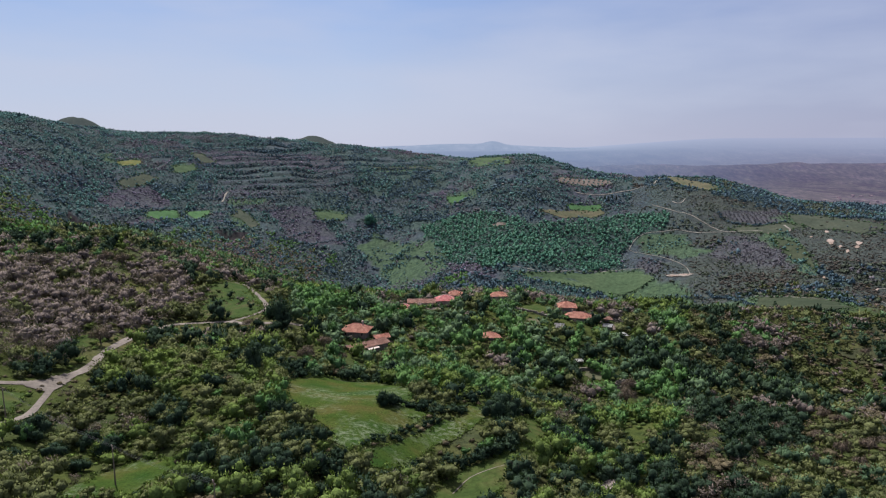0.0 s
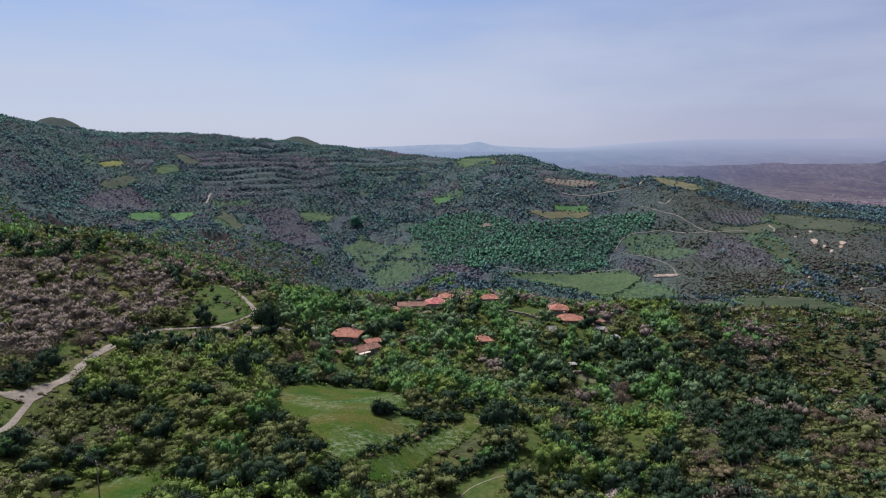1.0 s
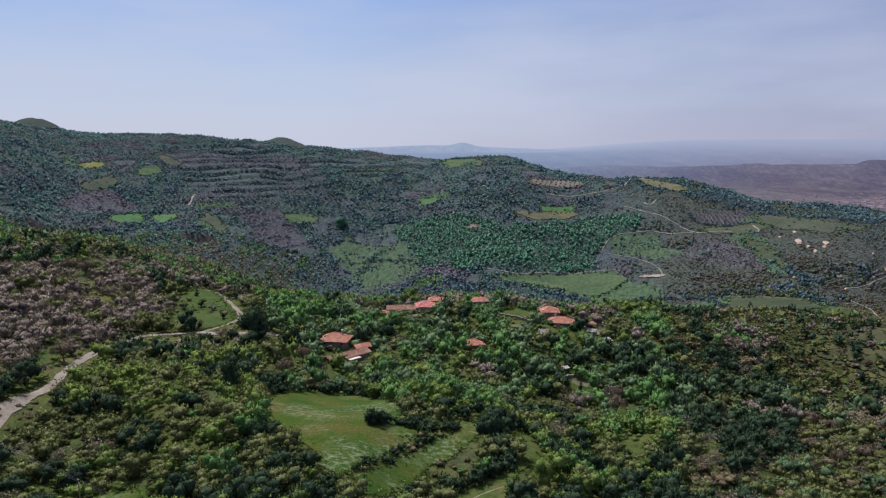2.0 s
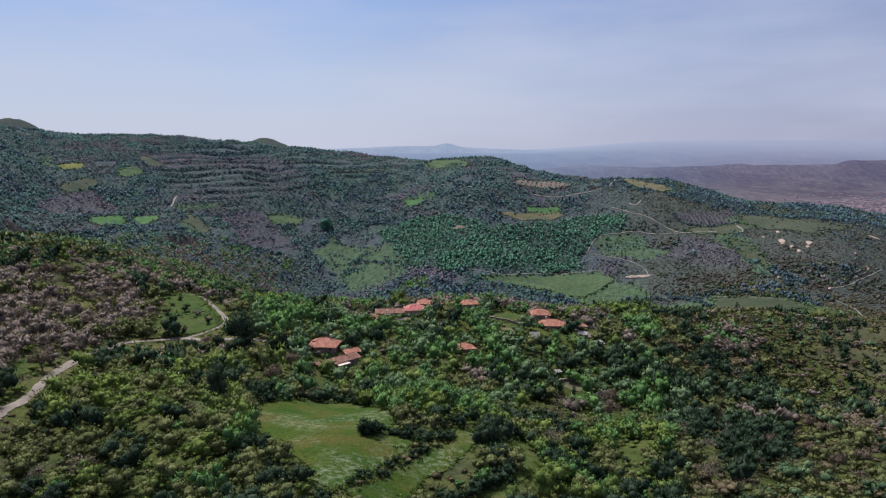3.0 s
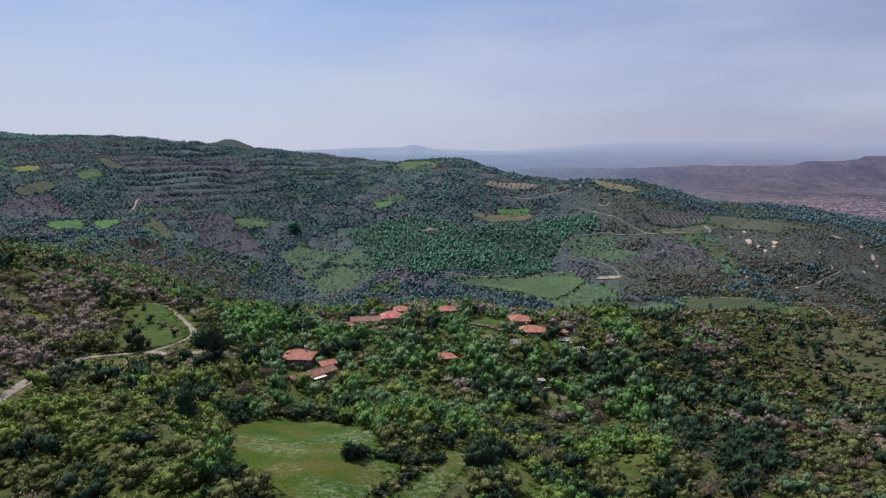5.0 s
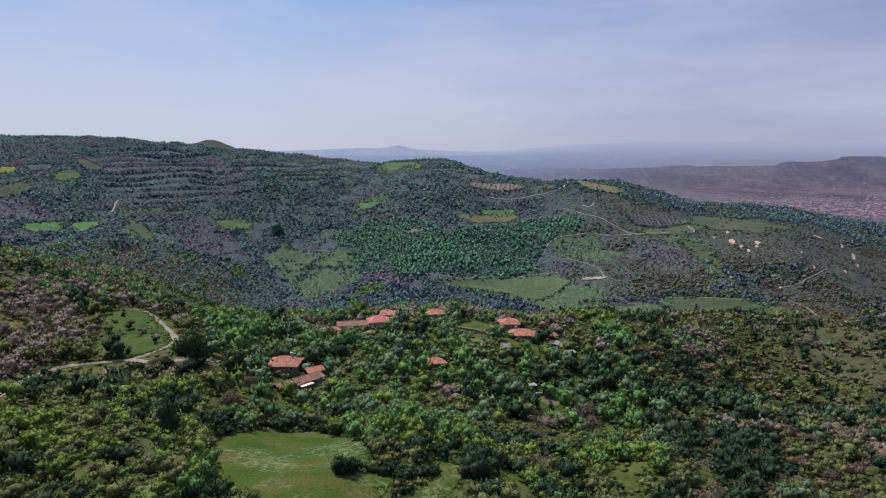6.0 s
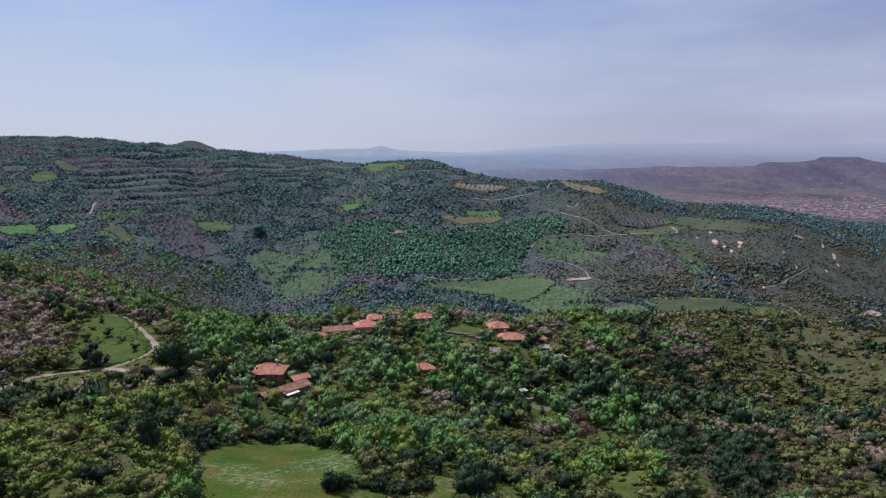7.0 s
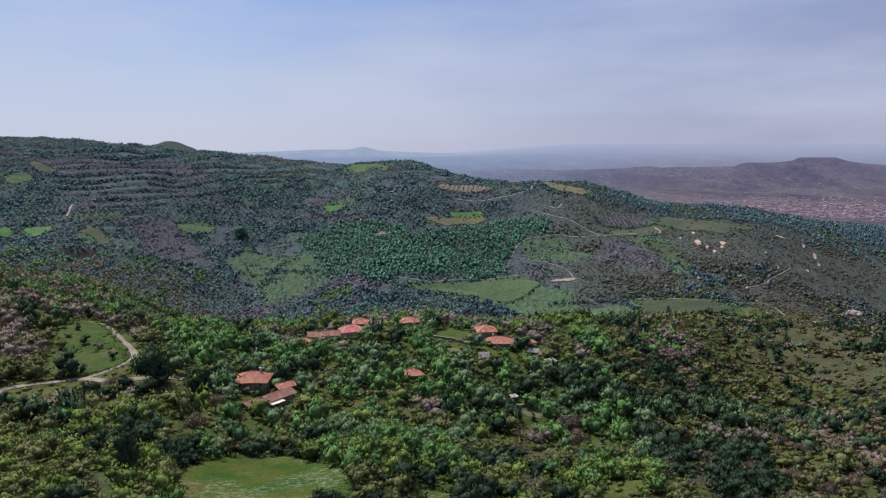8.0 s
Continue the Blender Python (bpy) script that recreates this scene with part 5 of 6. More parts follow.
def kinds_at(x, y):
    """What grows where: the index into KINDS (-1: nothing), and how large it grows."""
    b, d = polar(x, y)
    n1, n2, r = value_noise(x, y, 30, 21, 3), value_noise(x, y, 130, 23, 3), rng.uniform(0, 1, len(x))
    size = np.ones(len(x))
    fresh, spring, dark, olive, bare, wood, scrub, thorn, planted = range(9)
    near = d < near_edge(b)
    # like grows beside like
    r = np.where(near, np.argsort(np.argsort(value_noise(x, y, 17, 51, 2) + 0.5 * (r - 0.5))) / max(len(x), 1), r)
    r = np.where(near, r, np.argsort(np.argsort(value_noise(x, y, 46, 52, 2) + 0.4 * (r - 0.5))) / max(len(x), 1))
    k = np.where(r < 0.56, fresh, np.where(r < 0.59, spring, np.where(r < 0.78, dark, np.where(r < 0.97, olive, bare))))
    k = np.where((n1 > 0.38) & (r < 0.7), dark, k)
    k = np.where((n1 < -0.45) & (r < 0.2), scrub, k)
    village = ((x - 25) / 115) ** 2 + ((y - 315) / 95) ** 2 < 1
    k = np.where(village, np.where(r < 0.34, spring, np.where(r < 0.64, wood, np.where(r < 0.72, fresh, np.where(r < 0.79, dark, np.where(r < 0.9, olive, bare))))), k)
    size = np.where(village, np.where(r * 77 % 1 < 0.24, 2.3, np.where(r * 77 % 1 < 0.4, 1.25, 0.55)), size)
    orchard = inside(ORCHARD, x, y)
    k = np.where(orchard & (r < 0.88), bare, k)
    size = np.where(orchard, 1.55, size)
    k = np.where((b < -14) & (d > 260) & near & ~orchard & ~village & (r < 0.5), bare, k)
    k = np.where((np.hypot((x - 45) / 95, (y - 430) / 40) < 1) & (r < 0.6), bare, k)
    heart = near & (x > -45) & (x < 80) & ~village & (y < 260)
    k = np.where(heart & (k == fresh) & (r * 41 % 1 < 0.8), np.where(r * 41 % 1 < 0.45, spring, np.where(y > 205, wood, fresh)), np.where(heart & (k == dark) & (r * 23 % 1 < 0.3), np.where(y > 205, wood, fresh), k))
    k = np.where((d < 185) & (x > 6) & ((k == fresh) | (k == spring)) & (r * 47 % 1 < 0.45), np.where(r * 47 % 1 < 0.3, dark, olive), k)
    left = (x < -22) & near & (y < 275) & ~orchard
    k = np.where(left & (k == fresh) & (r * 17 % 1 < 0.45), olive, np.where(left & (k == spring) & (r * 17 % 1 < 0.5), scrub, k))
    right = (b > 21) & near
    k = np.where(right, np.where(r < 0.26, olive, np.where(r < 0.32, wood, np.where(r < 0.58, scrub, np.where(r < 0.68, bare, dark)))), k)
    size = np.where(right, np.where(d > 270, np.where(r * 57 % 1 < 0.13, 1.5, 0.75), np.where(r * 57 % 1 < 0.5, 0.8, 1.2)), size)
    grove = inside(BARE_GROVE, x, y) | inside(BACK_GROVE, x, y)
    k, size = np.where(grove, np.where(r * 43 % 1 < 0.8, bare, spring), k), np.where(grove, 1.65, size)
    for line in (GULLY, VILLAGE_GULLY):
        m = off_line(line, x, y) < 10
        k, size = np.where(m, np.where(r * 31 % 1 < 0.62, dark, np.where(r * 31 % 1 < 0.88, wood, spring)), k), np.where(m, np.where(r * 53 % 1 < 0.4, 2.0, 0.75), size)
    # the slopes across the valley
    far = ~near
    low = n2 + 0.4 * (r - 0.5)
    k = np.where(far, np.where(low > 0.2, np.where(r < 0.7, wood, dark), np.where(low > -0.25, np.where(r < 0.3, olive, np.where(r < 0.86, wood, scrub)), np.where(r < 0.28, scrub, np.where(r < 0.5, thorn, np.where(r < 0.75, olive, wood))))), k)
    size = np.where(far, np.where(low > 0.2, 1.1, 0.86), size)
    dry = (b > 16) & far
    brown = (b > 31) & (n2 < 0.35)
    k = np.where(dry, np.where(r < np.where(brown, 0.56, 0.3), scrub, np.where(r < 0.74, olive, np.where(r < 0.84, thorn, wood))), k)
    size = np.where(dry & ~(n2 > 0.3), 0.58, size)
    # growth follows the old terrace banks
    k = np.where((d > 1080) & (b < 12) & ~on_bank(x, y) & (r > 0.94 - 0.34 * terraced(x, y)), -1, k)
    m = within(THORNY, x, y, 16) & (r < 0.85) & far
    k, size = np.where(m, thorn, k), np.where(m, 0.66, size)
    m = within(WOODED, x, y, 14) & (r < 0.93) & far
    k, size = np.where(m, np.where(r < 0.58, dark, wood), k), np.where(m, 1.1, size)
    k = np.where(far & (b > 16) & (k == wood), np.where(r * 13 % 1 < 0.5, dark, olive), k)
    belt = (b > 17) & (d > np.interp(b, (17, 25, 28, 31.6, 35.7, 39.6, 44), (1330, 1250, 1225, 1190, 1210, 1245, 1262)) + 35 * n1)
    k, size = np.where(belt & (r < 0.92), np.where(r < 0.55, dark, np.where(r < 0.7, wood, olive)), k), np.where(belt, 0.95, size)
    woods = within([PLANTATION], x, y)
    k, size = np.where(woods, planted, k), np.where(woods, 1.3, size)
    k = np.where(within(SWARD, x, y) & (r > 0.6) & far, -1, k)
    k = np.where(within(SMOOTH, x, y) & (r > 0.07), -1, k)
    k = np.where(within(SWARD, x, y) & far & (k >= 0) & (r < 0.3), wood, k)
    size = np.where(within(SWARD, x, y) & far, 0.7, size)
    hollow = far & (((b < 3) & (d < 1000)) | ((b < -8) & (d < 1210))) & ~within(SWARD, x, y)
    k, size = np.where(hollow & (k != thorn), np.where(n1 + r > 0.95, dark, np.where(r < 0.14, thorn, np.where(r < 0.5, wood, np.where(r < 0.85, olive, spring)))), k), np.where(hollow, 1.0, size)
    shelf = (d > 1080) & (b < 12) & (terraced(x, y) > 0.25) & ~on_bank(x, y)
    size = np.where(shelf, size * 0.68, size)
    size = np.where(near & ~orchard & ~village & ~right, size * np.where(r * 61 % 1 < 0.36, 1.32, 0.74), size)
    size = size * (1 + 0.55 * value_noise(x, y, 19, 57, 2))
    size = np.where(far & (d < 640), size * 0.82, size)
    gaps = np.where(far, value_noise(x, y, 70, 27, 4) + 0.5 * (r - 0.5), value_noise(x, y, 20, 29, 3) + 0.7 * (r - 0.5))
    k = np.where((gaps < np.where(far, -0.5, -0.66)) & ~woods & ~orchard & ~belt & ~right & ~hollow, -1, k)
    # lower growth where something behind it stays in sight
    for out in (4.0, 8.0, 12.0, 17.0, 22.0, 27.0):
        qx, qy = x * (1 + out / d), y * (1 + out / d)
        low = np.zeros(len(x), bool)
        if out < 18:
            for width, points in TRACKS.values():
                low |= off_line(points, qx, qy) < width * 0.5 + 0.5
        if out < 9:
            for key, poly in FIELDS.items():
                low |= inside(poly, qx, qy) & (key not in SPARSE)
        for hx, hy, w in HOUSE_FRONTS:
            front = np.hypot(qx - hx, qy - hy) < w
            size = np.where(front & near, np.minimum(size, 0.42 + 0.025 * out), size)
            if out < 13:
                k = np.where(front & (r * 29 % 1 < 0.3), -1, k)
        size = np.where(low & near, np.minimum(size, 0.26 + 0.03 * out), size)
    # bushes are left out on the camera's side of the meadows, so that these show
    for key, outs in (("meadow", (3.0, 6.0, 9.0)), ("strip_meadow", (2.5, 5.0, 7.5, 10.0)), ("grass_bank", (3.0, 6.0, 9.0)), ("glade", (3.0, 6.0)), ("garden", (3.0, 6.0, 9.0, 12.0, 15.0, 18.0))):
        for out in outs:
            k = np.where(inside(FIELDS[key], x * (1 + out / d), y * (1 + out / d)) & (r < 0.95), -1, k)
    k = np.where(inside(HEATH_ORCHARD, x, y), -1, k)
    for line in SCARPS:
        k = np.where(below_scarp(x, y, line)[0] < 12, -1, k)
    # low bushes in the corner between the two meadows
    m = np.hypot(x + 2, y - 163) < 12
    k, size = np.where(m & (k == bare), olive, k), np.where(m, size * 0.5, size)
    # the road and its branches show past the bushes before them
    for out in (3.0, 6.0, 9.0, 12.0):
        for key in ("road", "spur_track"):
            k = np.where(near & (off_line(TRACKS[key][1], x * (1 + out / d), y * (1 + out / d)) < 1.7) & (r * 37 % 1 < 0.96), -1, k)
    # bushes are left out before the far tracks, to suit the camera's view
    for out in (4.0, 8.0, 12.0):
        for key, (width, points) in TRACKS.items():
            if points[0][1] > 450:
                k = np.where(far & (off_line(points, x * (1 + out / d), y * (1 + out / d)) < width * 0.5 + 0.8), -1, k)
    taken = np.zeros(len(x), bool)
    for key, share in SPARSE.items():
        m = inside(FIELDS[key], x, y)
        taken |= m & (lattice(np.floor(x * 7).astype(np.int64), np.floor(y * 7).astype(np.int64), 5) < share)
        size = np.where(m, 0.6 + 0.5 * lattice(np.floor(x * 5).astype(np.int64), np.floor(y * 5).astype(np.int64), 6), size)
    return np.where(open_ground(x, y) & ~taken, -1, k), size


KINDS = ["fresh", "spring", "dark", "olive", "bare", "wood", "scrub", "thorn", "grove"]
KIND_LABEL = {
    "fresh": "fresh yellow-green spring bushes and small trees", "spring": "bright green leafy trees in full spring leaf", "dark": "dark evergreen bushes and small oaks",
    "olive": "grey-green olive trees and broom bushes", "bare": "leafless greyish-mauve fruit trees and thorn bushes",
    "thorn": "mauve-brown leafless thorn scrub on the slope, blued for haze", "wood": "dense green woodland on the slope, blued for haze", "grove": "planted grove of even green trees, blued for haze", "scrub": "low brownish scrub on the dry hillside",
    "coppice": "green coppice on the lower slope", "leafless": "leafless brownish-mauve thorn bushes on the lower slope",
    "garrigue": "low olive-green bushes dotted over the dry slope", "moor": "low olive-brown bushes dotted over the dry slope",
    "sage": "olive and broom bushes on the far slope, blued for haze", "maquis": "dark evergreen bushes on the far slope, blued for haze", "heath": "low brownish scrub on the far slope, blued for haze",
}
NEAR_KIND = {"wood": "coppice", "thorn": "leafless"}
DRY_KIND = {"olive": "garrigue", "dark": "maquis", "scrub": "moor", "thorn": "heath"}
# copies of the near kinds, blued to stand in for haze
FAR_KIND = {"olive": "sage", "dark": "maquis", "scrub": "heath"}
TALL = {"fresh": 1.15, "spring": 1.25, "dark": 1.3, "olive": 1.0, "bare": 1.0, "wood": 1.1, "scrub": 0.7, "thorn": 0.9, "grove": 1.15}
THING = {
    "fresh": ("broadleaf_tree", "young broadleaf tree in fresh green spring leaf", "tree"), "spring": ("leafy_tree", "bright green leafy tree in spring growth", "tree"), "dark": ("evergreen_oak", "dark green evergreen oak in the scrub", "tree"),
    "grove": ("round_tree", "large round green tree standing alone on the slope, blued for haze", "tree"), "leafless": ("bare_round_tree", "leafless mauve-brown tree with a dense round crown", "tree"), "wood": ("coppiced_tree", "mid-green coppiced tree among bushes", "tree"), "scrub": ("scrub_bush", "low brownish scrub bush on dry ground", "bush"), "olive": ("olive_tree", "grey-green olive tree among grass and bushes", "tree"), "bare": ("bare_tree", "leafless grey-mauve fruit tree in grass", "tree"),
}


def trunk_mesh(height, limbs):
    bm = bmesh.new()
    beam(bm, (0, 0, -0.12), (0.03, 0.02, height * 0.45), (0.07, 0.05), 5)
    for k in range(limbs):
        a = 6.28 * k / limbs + 0.4
        mid = (0.2 * math.cos(a), 0.2 * math.sin(a), height * 0.62)
        beam(bm, (0.03, 0.02, height * (0.3 + 0.03 * k)), mid, (0.045, 0.03), 3)
        beam(bm, mid, (0.42 * math.cos(a + 0.3), 0.42 * math.sin(a + 0.3), height * 0.95), (0.03, 0.012), 3)
    return bm


def tree_kind(key, forms):
    """Model trees of one kind at unit size: an Empty with trunk and crown."""
    out = []
    name, label, category = THING[key]
    for f in forms:
        root = empty(name, pose(0, 0, -900), label, category, name.replace("_", " ") + "s")
        part("trunk", trunk_mesh(1.0, 4), BARK, root)
        V = f[0].reshape(-1, 3)
        leaf_normals(mesh_object("crown", V, np.arange(len(V)).reshape(-1, 3), LEAF_ONE[NEAR_KIND.get(key, key)], root), f[1].reshape(-1, 3))
        out.append(root)
    return out


def plant_things(key, forms, x, y, wide, high):
    models = tree_kind(key, forms)
    zs, mine = land(x, y) - 0.15, []
    for k in range(len(x)):
        model = models[k % len(models)]
        m = pose(x[k], y[k], float(zs[k]), 0, 0, float(rng.uniform(0, 360))) @ Matrix.Diagonal((wide[k], wide[k], high[k], 1))
        if k >= len(models):
            copy_thing(model, m)
        mine.append(m)
    for model, m in zip(models, mine):
        model.matrix_world = m
    for model in models[len(x):]:
        for ob in (*model.children, model):
            bpy.data.objects.remove(ob)


NEAR_THINGS = 170.0
BANDS = [("near", 104, 235, 4.0, 230, 6, 0.075, 1), ("middle", 235, 440, 5.2, 120, 5, 0.095, 1), ("lower_slope", 440, 640, 4.3, 21, 3, 0.26, 1), ("slope", 640, 1000, 4.3, 7, 1, 0.42, 1), ("crest", 1000, 2180, 4.9, 3, 1, 0.5, 1)]
for band, d0, d1, pitch, cards, lobes, leaf, core in BANDS:
    px, py = spots(d0, d1, pitch)
    kind, grown = kinds_at(px, py)
    for ki, key in enumerate(KINDS):
        m = kind == ki
        if m.sum() < 3:
            continue
        s = pitch * rng.gamma(5, 1 / 5, m.sum()) * grown[m] * (0.8 if d1 < 500 else 0.72 if d1 < 700 else 0.6)
        s = np.minimum(s, 4.0 if band == "near" else 5.4 if d1 < 700 else 4.6)
        h = s * TALL[key] * rng.uniform(0.75, 1.2, m.sum())
        x, y = px[m], py[m]
        if band == "near":
            first = np.hypot(x, y) < NEAR_THINGS
            if first.sum() > 2:
                fine = [(twigs(640, 0.1) if n % 2 else crown(520, 7, 0.07, 0)) if key == "bare" else crown(410, 7, 0.066, 2) for n in range(6)]
                plant_things(key, fine, x[first], y[first], s[first], h[first])
                x, y, s, h = x[~first], y[~first], s[~first], h[~first]
        forms = [twigs(int(cards * 1.15), leaf * 1.05) if key == "bare" and band in ("near", "middle", "lower_slope") else crown(cards, lobes, leaf, core) for _ in range(7)]
        if key == "bare" and band == "middle":
            forms[2:] = [crown(105, 5, 0.09, 1) for _ in range(5)]
        elif key == "bare" and band == "lower_slope":
            forms = [crown(44, 4, 0.15, 1) for _ in range(7)]
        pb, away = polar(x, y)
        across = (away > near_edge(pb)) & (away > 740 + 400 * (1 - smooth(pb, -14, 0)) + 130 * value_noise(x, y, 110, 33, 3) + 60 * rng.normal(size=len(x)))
        # plants across the valley take the colours with haze painted in
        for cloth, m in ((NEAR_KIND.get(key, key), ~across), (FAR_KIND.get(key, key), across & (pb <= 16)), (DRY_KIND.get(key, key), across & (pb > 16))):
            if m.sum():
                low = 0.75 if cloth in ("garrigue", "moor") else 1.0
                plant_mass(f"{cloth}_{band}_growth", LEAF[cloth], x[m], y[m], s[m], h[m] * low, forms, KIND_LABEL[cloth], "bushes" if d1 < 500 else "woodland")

# brambles, herbs and young shoots between the bushes of the near slope
px, py = spots(104, 520, 3.4)
m = (~open_ground(px, py) | inside(FIELDS["east_pasture"], px, py) | inside(FIELDS["east_scrub"], px, py) | (inside(FIELDS["knoll_pasture"], px, py) & (value_noise(px, py, 9, 66, 2) > 0.2))) & (np.hypot(px, py) < near_edge(polar(px, py)[0])) & (rng.uniform(0, 1, len(px)) < 0.65)
px, py = px[m], py[m]
s = rng.uniform(0.8, 2.0, len(px))
half = value_noise(px, py, 25, 67, 2) + rng.normal(size=len(px)) * 0.3
for key, m in (("fresh", (half > 0.1) & (px < 110)), ("olive", np.where(px < 110, (half <= 0.1) & (half > -0.25), half > 0.12)), ("scrub", np.where(px < 110, half <= -0.25, half <= 0.12))):
    plant_mass(f"{key}_undergrowth", LEAF[key], px[m], py[m], s[m], s[m] * 0.6, [crown(8, 1, 0.28) for _ in range(7)], "low brambles and herbs between the bushes", "undergrowth")

# low shrubs scattered over the dry hillside
px, py = spots(470, 1320, 5.0, 15.5, 47)
m = ~open_ground(px, py) & (value_noise(px, py, 26, 61, 3) > -0.12) & (np.hypot(px, py) > near_edge(polar(px, py)[0]))
px, py = px[m], py[m]
s = rng.uniform(0.5, 1.25, len(px))
half = rng.uniform(0, 1, len(px)) < 0.5
for key, m in (("moor", half), ("garrigue", ~half)):
    plant_mass(f"{key}_dry_growth", LEAF[key], px[m], py[m], s[m], s[m] * 0.9, [crown(4, 1, 0.5) for _ in range(6)], "small dry shrubs dotted over the hillside", "shrubs")
# thick hedges on the banks of the old terraces
px, py = spots(1060, 2050, 4.2, -39.0, 12.5)
m = on_bank(px, py) & (value_noise(px, py, 60, 63, 2) > 0.0)
px, py = px[m], py[m]
s = rng.uniform(1.5, 2.8, len(px))
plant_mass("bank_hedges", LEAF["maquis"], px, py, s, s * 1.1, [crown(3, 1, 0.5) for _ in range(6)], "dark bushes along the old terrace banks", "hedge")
# broken hedgerows that follow the contours lower down
px, py = spots(860, 1720, 3.6, -39.0, 15.0)
up = (land(px, py, False) + 4 * value_noise(px, py, 150, 6, 2)) / 19.0
m = (up - np.floor(up) < 0.11) & (value_noise(px, py, 85, 64, 2) > 0.08) & ~open_ground(px, py) & ~within([PLANTATION], px, py)
px, py = px[m], py[m]
s = rng.uniform(1.4, 3.3, len(px))
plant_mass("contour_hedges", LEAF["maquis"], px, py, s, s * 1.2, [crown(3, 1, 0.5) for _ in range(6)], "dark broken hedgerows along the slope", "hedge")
# hedges and lines of trees between the far fields
for line in FAR_HEDGES:
    pts = curve_through(line, 3.2)
    pts = pts[rng.uniform(0, 1, len(pts)) < 0.9]
    hs = rng.uniform(2.0, 4.2, len(pts))
    plant_mass("far_hedge", LEAF["maquis"], pts[:, 0] + rng.normal(size=len(pts)) * 1.5, pts[:, 1] + rng.normal(size=len(pts)) * 2.0, hs, hs * rng.uniform(0.9, 1.3, len(pts)), [crown(16, 3, 0.3) for _ in range(5)], "dark line of trees between fields on the slope", "hedge")
# small dull trees in rows on the slope
gx, gy = np.meshgrid(np.arange(455, 580, 6.5), np.arange(1025, 1125, 8.5))
gx = gx + 0.25 * (gy - 1025)
m = inside(HEATH_ORCHARD, gx, gy)
px, py = gx[m] + rng.normal(size=m.sum()) * 0.7, gy[m] + rng.normal(size=m.sum()) * 0.7
hs = rng.uniform(1.5, 2.5, len(px))
plant_mass("heath_orchard_rows", LEAF["heath"], px, py, hs, hs * 1.1, [crown(10, 1, 0.4) for _ in range(4)], "small dull brown trees in rows, blued for haze", "orchard")
# fruit trees in rows on the tilled plot
row = FIELDS["tilled_orchard"]
gx, gy = np.meshgrid(np.arange(215, 345, 9.0), np.arange(1245, 1345, 13.0))
gx = gx + 0.35 * (gy - 1245)
m = inside(row, gx, gy)
px, py = gx[m] + rng.normal(size=m.sum()) * 0.6, gy[m] + rng.normal(size=m.sum()) * 0.6
plant_mass("orchard_rows", LEAF["wood"], px, py, np.full(len(px), 2.6), np.full(len(px), 3.0), [crown(8, 1, 0.4) for _ in range(4)], "small green fruit trees in rows on tilled soil", "orchard")

# bushes and climbers against the house walls
hx, hy, hs = [], [], []
for fx, fy, w in HOUSE_FRONTS[:11]:
    n = int(w * 3.2)
    way = math.atan2(-fy, -fx) + rng.uniform(-1.25, 1.25, n)
    out = rng.uniform(0.9, 1.25, n) * (0.62 * w + 2.6)
    hx.append(fx + np.cos(way) * out)
    hy.append(fy + np.sin(way) * out)
    hs.append(rng.uniform(1.1, 1.9, n))
hx, hy, hs = np.concatenate(hx), np.concatenate(hy), np.concatenate(hs)
mix = rng.uniform(0, 1, len(hx))
for key, m in (("spring", mix < 0.4), ("dark", (mix >= 0.4) & (mix < 0.65)), ("olive", (mix >= 0.65) & (mix < 0.9)), ("bare", mix >= 0.9)):
    plant_mass(f"{key}_yard_growth", LEAF[key], hx[m], hy[m], hs[m], hs[m] * 1.15, [crown(110, 5, 0.1) for _ in range(5)], "bushes and climbers against village house walls", "bushes")

# grass tufts and flower heads in the near fields
tx, ty = [], []
for key in ("meadow", "strip_meadow", "small_field", "grass_bank", "knoll_pasture"):
    xs, ys = zip(*FIELDS[key])
    n = int((max(xs) - min(xs)) * (max(ys) - min(ys)) * 0.9)
    qx, qy = rng.uniform(min(xs), max(xs), n), rng.uniform(min(ys), max(ys), n)
    m = inside(FIELDS[key], qx, qy) & (value_noise(qx, qy, 6, 81, 2) > -0.1)
    tx.append(qx[m])
    ty.append(qy[m])
tx, ty = np.concatenate(tx), np.concatenate(ty)
ts = rng.uniform(0.15, 0.34, len(tx))
plant_mass("grass_tufts", LEAF["fresh"], tx, ty, ts, ts * 1.1, [crown(9, 2, 0.5, 0) for _ in range(6)], "rough grass tufts and herbs in the meadow", "grass")

# hedges and low growth round the near fields
ex, ey = [], []
for key, poly in FIELDS.items():
    if math.hypot(*poly[0]) < 450:
        line = curve_through(poly + poly[:1], 0.55)
        ex.append(line[:, 0] + rng.normal(size=len(line)) * 0.9)
        ey.append(line[:, 1] + rng.normal(size=len(line)) * 0.9)
ex, ey = np.concatenate(ex), np.concatenate(ey)
es = rng.uniform(0.35, 1.15, len(ex))
plant_mass("field_edge_growth", LEAF["fresh"], ex, ey, es, es * rng.uniform(0.6, 1.1, len(ex)), [crown(26, 2, 0.22, 0) for _ in range(5)], "low herbs and brambles along field edges", "brambles")
ex, ey = [], []
for key, poly in FIELDS.items():
    if math.hypot(*poly[0]) > 450 and not key.startswith("scar") and not key.startswith("east"):
        line = curve_through(poly + poly[:1], 5.0)
        ex.append(line[:, 0] + rng.normal(size=len(line)) * 2.5)
        ey.append(line[:, 1] + rng.normal(size=len(line)) * 2.5)
ex, ey = np.concatenate(ex), np.concatenate(ey)
es = rng.uniform(1.2, 3.4, len(ex))
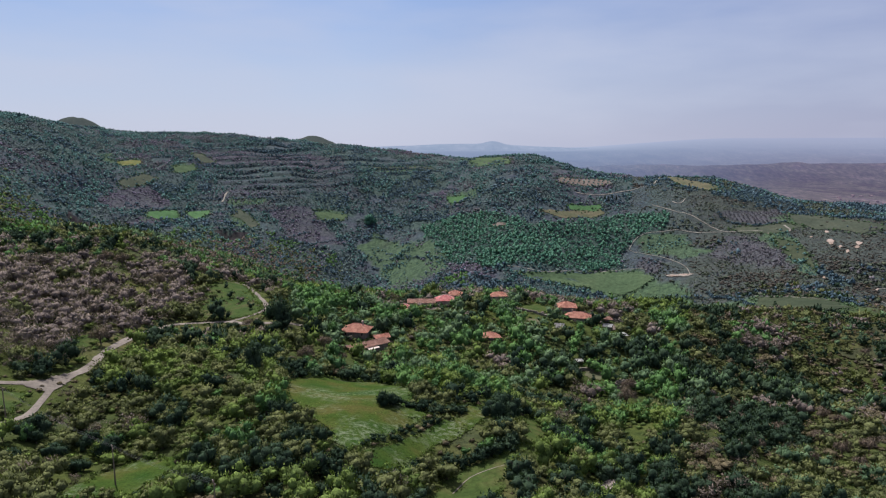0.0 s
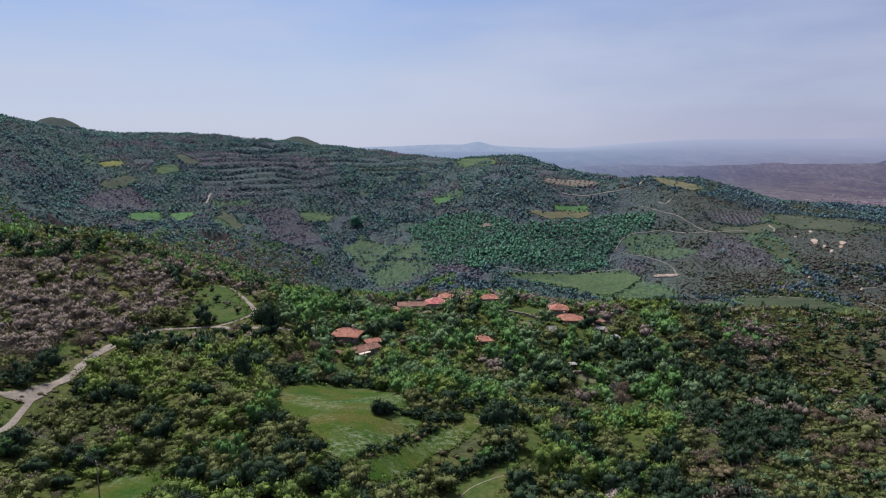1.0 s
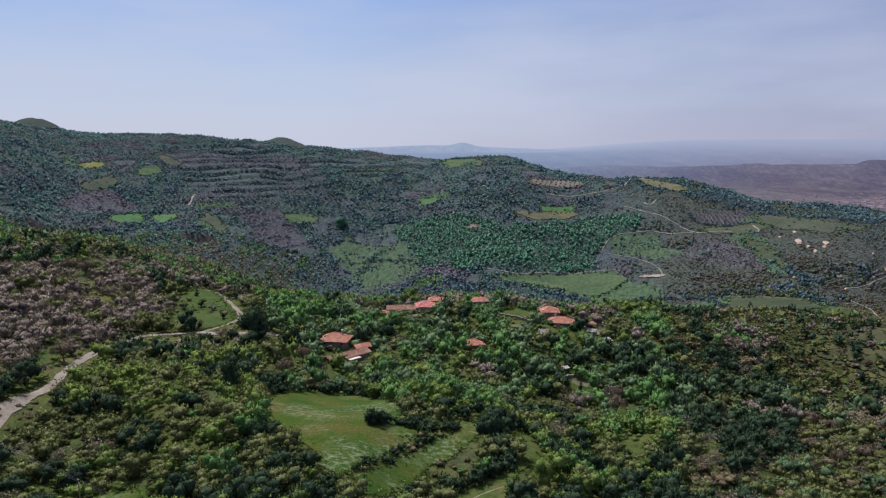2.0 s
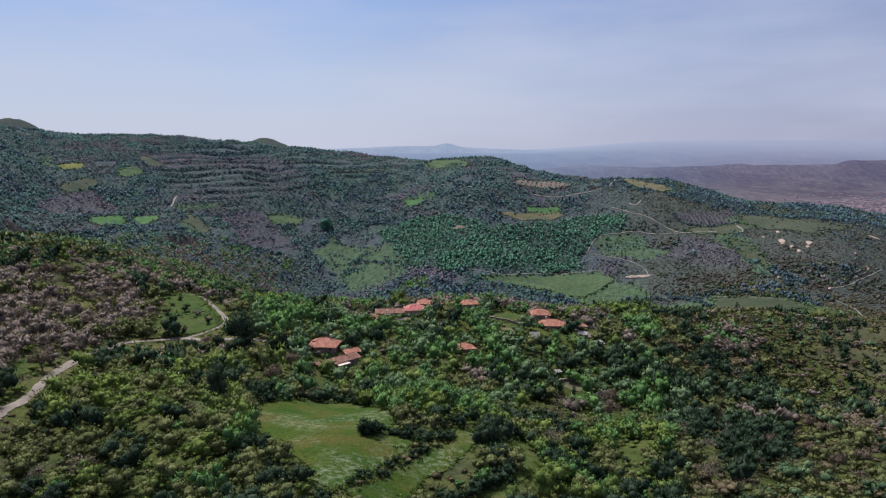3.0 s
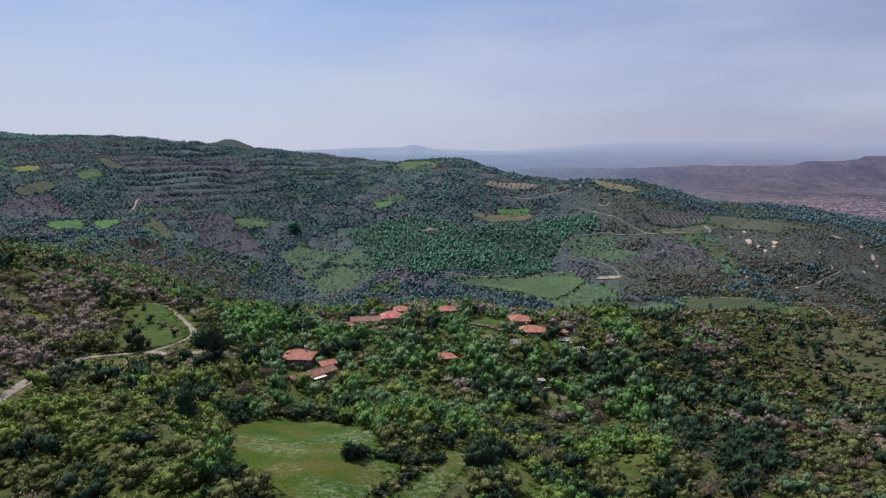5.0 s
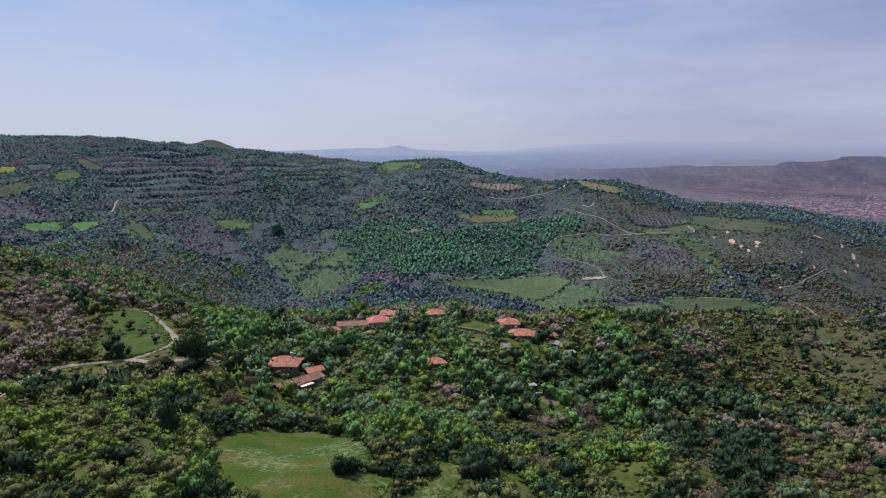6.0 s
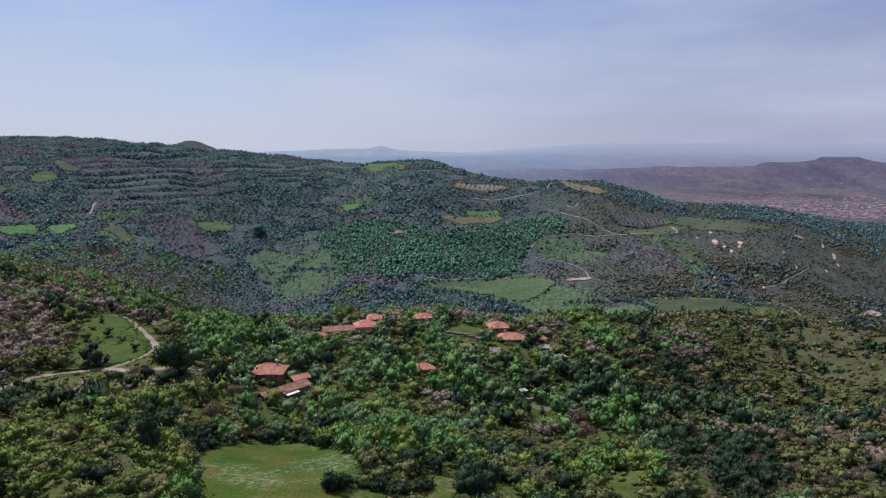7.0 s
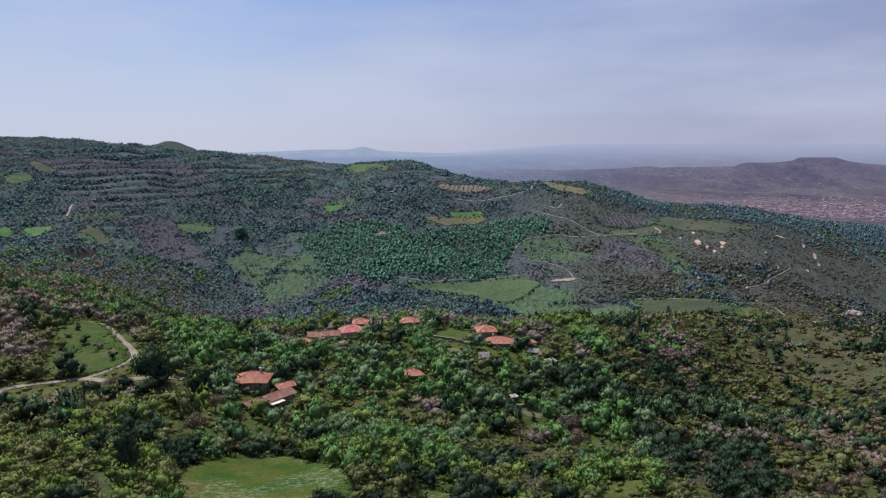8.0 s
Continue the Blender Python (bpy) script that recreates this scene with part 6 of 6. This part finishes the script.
plant_mass("far_field_edge_growth", LEAF["coppice"], ex, ey, es, es * rng.uniform(0.8, 1.2, len(ex)), [crown(12, 1, 0.4) for _ in range(5)], "green bushes along far field edges", "hedge")
wx, wy = [], []
for key in ("road", "lane", "spur_track"):
    width, points = TRACKS[key]
    for side in (-1, 1):
        line = curve_through(points, 0.7)
        go = np.gradient(line, axis=0)
        off = side * (width * 0.5 + 0.3 + np.abs(rng.normal(size=len(line))) * 0.9) / np.hypot(go[:, 0], go[:, 1])
        m = rng.uniform(0, 1, len(line)) < 0.6
        wx.append((line[:, 0] + go[:, 1] * off)[m])
        wy.append((line[:, 1] - go[:, 0] * off)[m])
wx, wy = np.concatenate(wx), np.concatenate(wy)
ws = rng.uniform(0.2, 0.6, len(wx))
plant_mass("wayside_weeds", LEAF["olive"], wx, wy, ws, ws * 0.7, [crown(14, 2, 0.3, 0) for _ in range(5)], "low weeds along the dusty track", "weeds")
for line in HEDGES:
    pts = curve_through(line, 1.5)
    hx, hy = pts[:, 0] + rng.normal(size=len(pts)) * 0.7, pts[:, 1] + rng.normal(size=len(pts)) * 0.7
    hs = rng.uniform(1.1, 2.2, len(pts)) * {0: 0.62, 1: 1.35, 4: 1.3, 5: 1.4}.get(HEDGES.index(line), 0.85)
    plant_mass("hedge", LEAF["dark"], hx, hy, hs, hs * rng.uniform(0.9, 1.3, len(pts)), [crown(170, 6, 0.11) for _ in range(5)], "dark overgrown hedge along a field bank", "hedge")

# single trees that stand out
for key, x, y, wide, high in (("dark", -69, 268, 7.2, 12.0), ("dark", -54, 262, 4.4, 6.4), ("dark", -67, 261, 4.2, 4.6), ("dark", -68, 258, 3.6, 4.4), ("dark", -76, 263, 3.2, 4.4), ("dark", -88, 267, 3.0, 4.0), ("spring", -47, 268, 3.6, 5.0), ("dark", -15, 163, 2.6, 3.4), ("dark", -40, 150, 2.8, 4.4), ("grove", -146, 1310, 15, 17), ("dark", -57, 188, 3.0, 7.0), ("fresh", -8, 372, 6.0, 8.5)):
    plant_things(key, [crown(1500, 11, 0.055, 2)], np.array([x]), np.array([y]), np.array([wide]), np.array([high]))

# large leafless trees that stand out from the green
bx, by, bw = (np.array(v, float) for v in zip(*THORN_TREES))
plant_things("leafless", [twigs(1500, 0.085) for _ in range(4)], bx, by, bw, bw * 1.3)

# slim cypresses beside the hill field
LEAF_ONE["cypress"] = LEAF_ONE["dark"]
THING["cypress"] = ("cypress_tree", "slim dark green cypress beside a hill field", "tree")
cx = np.array([291.0, 299.0, 305.0, 312.0, 319.0])
plant_things("cypress", [crown(300, 5, 0.12, 1, 1.6)], cx, np.array([1208.0, 1210.0, 1207.0, 1211.0, 1208.0]), np.array([1.6, 1.8, 1.5, 1.9, 1.6]), np.array([6.0, 7.0, 5.6, 7.2, 6.4]))
pts = curve_through([(346, 776), (366, 732), (379, 662), (397, 623)], 3.0)
hs = rng.uniform(1.8, 3.2, len(pts))
plant_mass("terrace_hedge", LEAF["dark"], pts[:, 0] + rng.normal(size=len(pts)), pts[:, 1] + rng.normal(size=len(pts)), hs, hs * 1.1, [crown(60, 4, 0.16) for _ in range(5)], "dark tree hedge along a field terrace", "hedge")
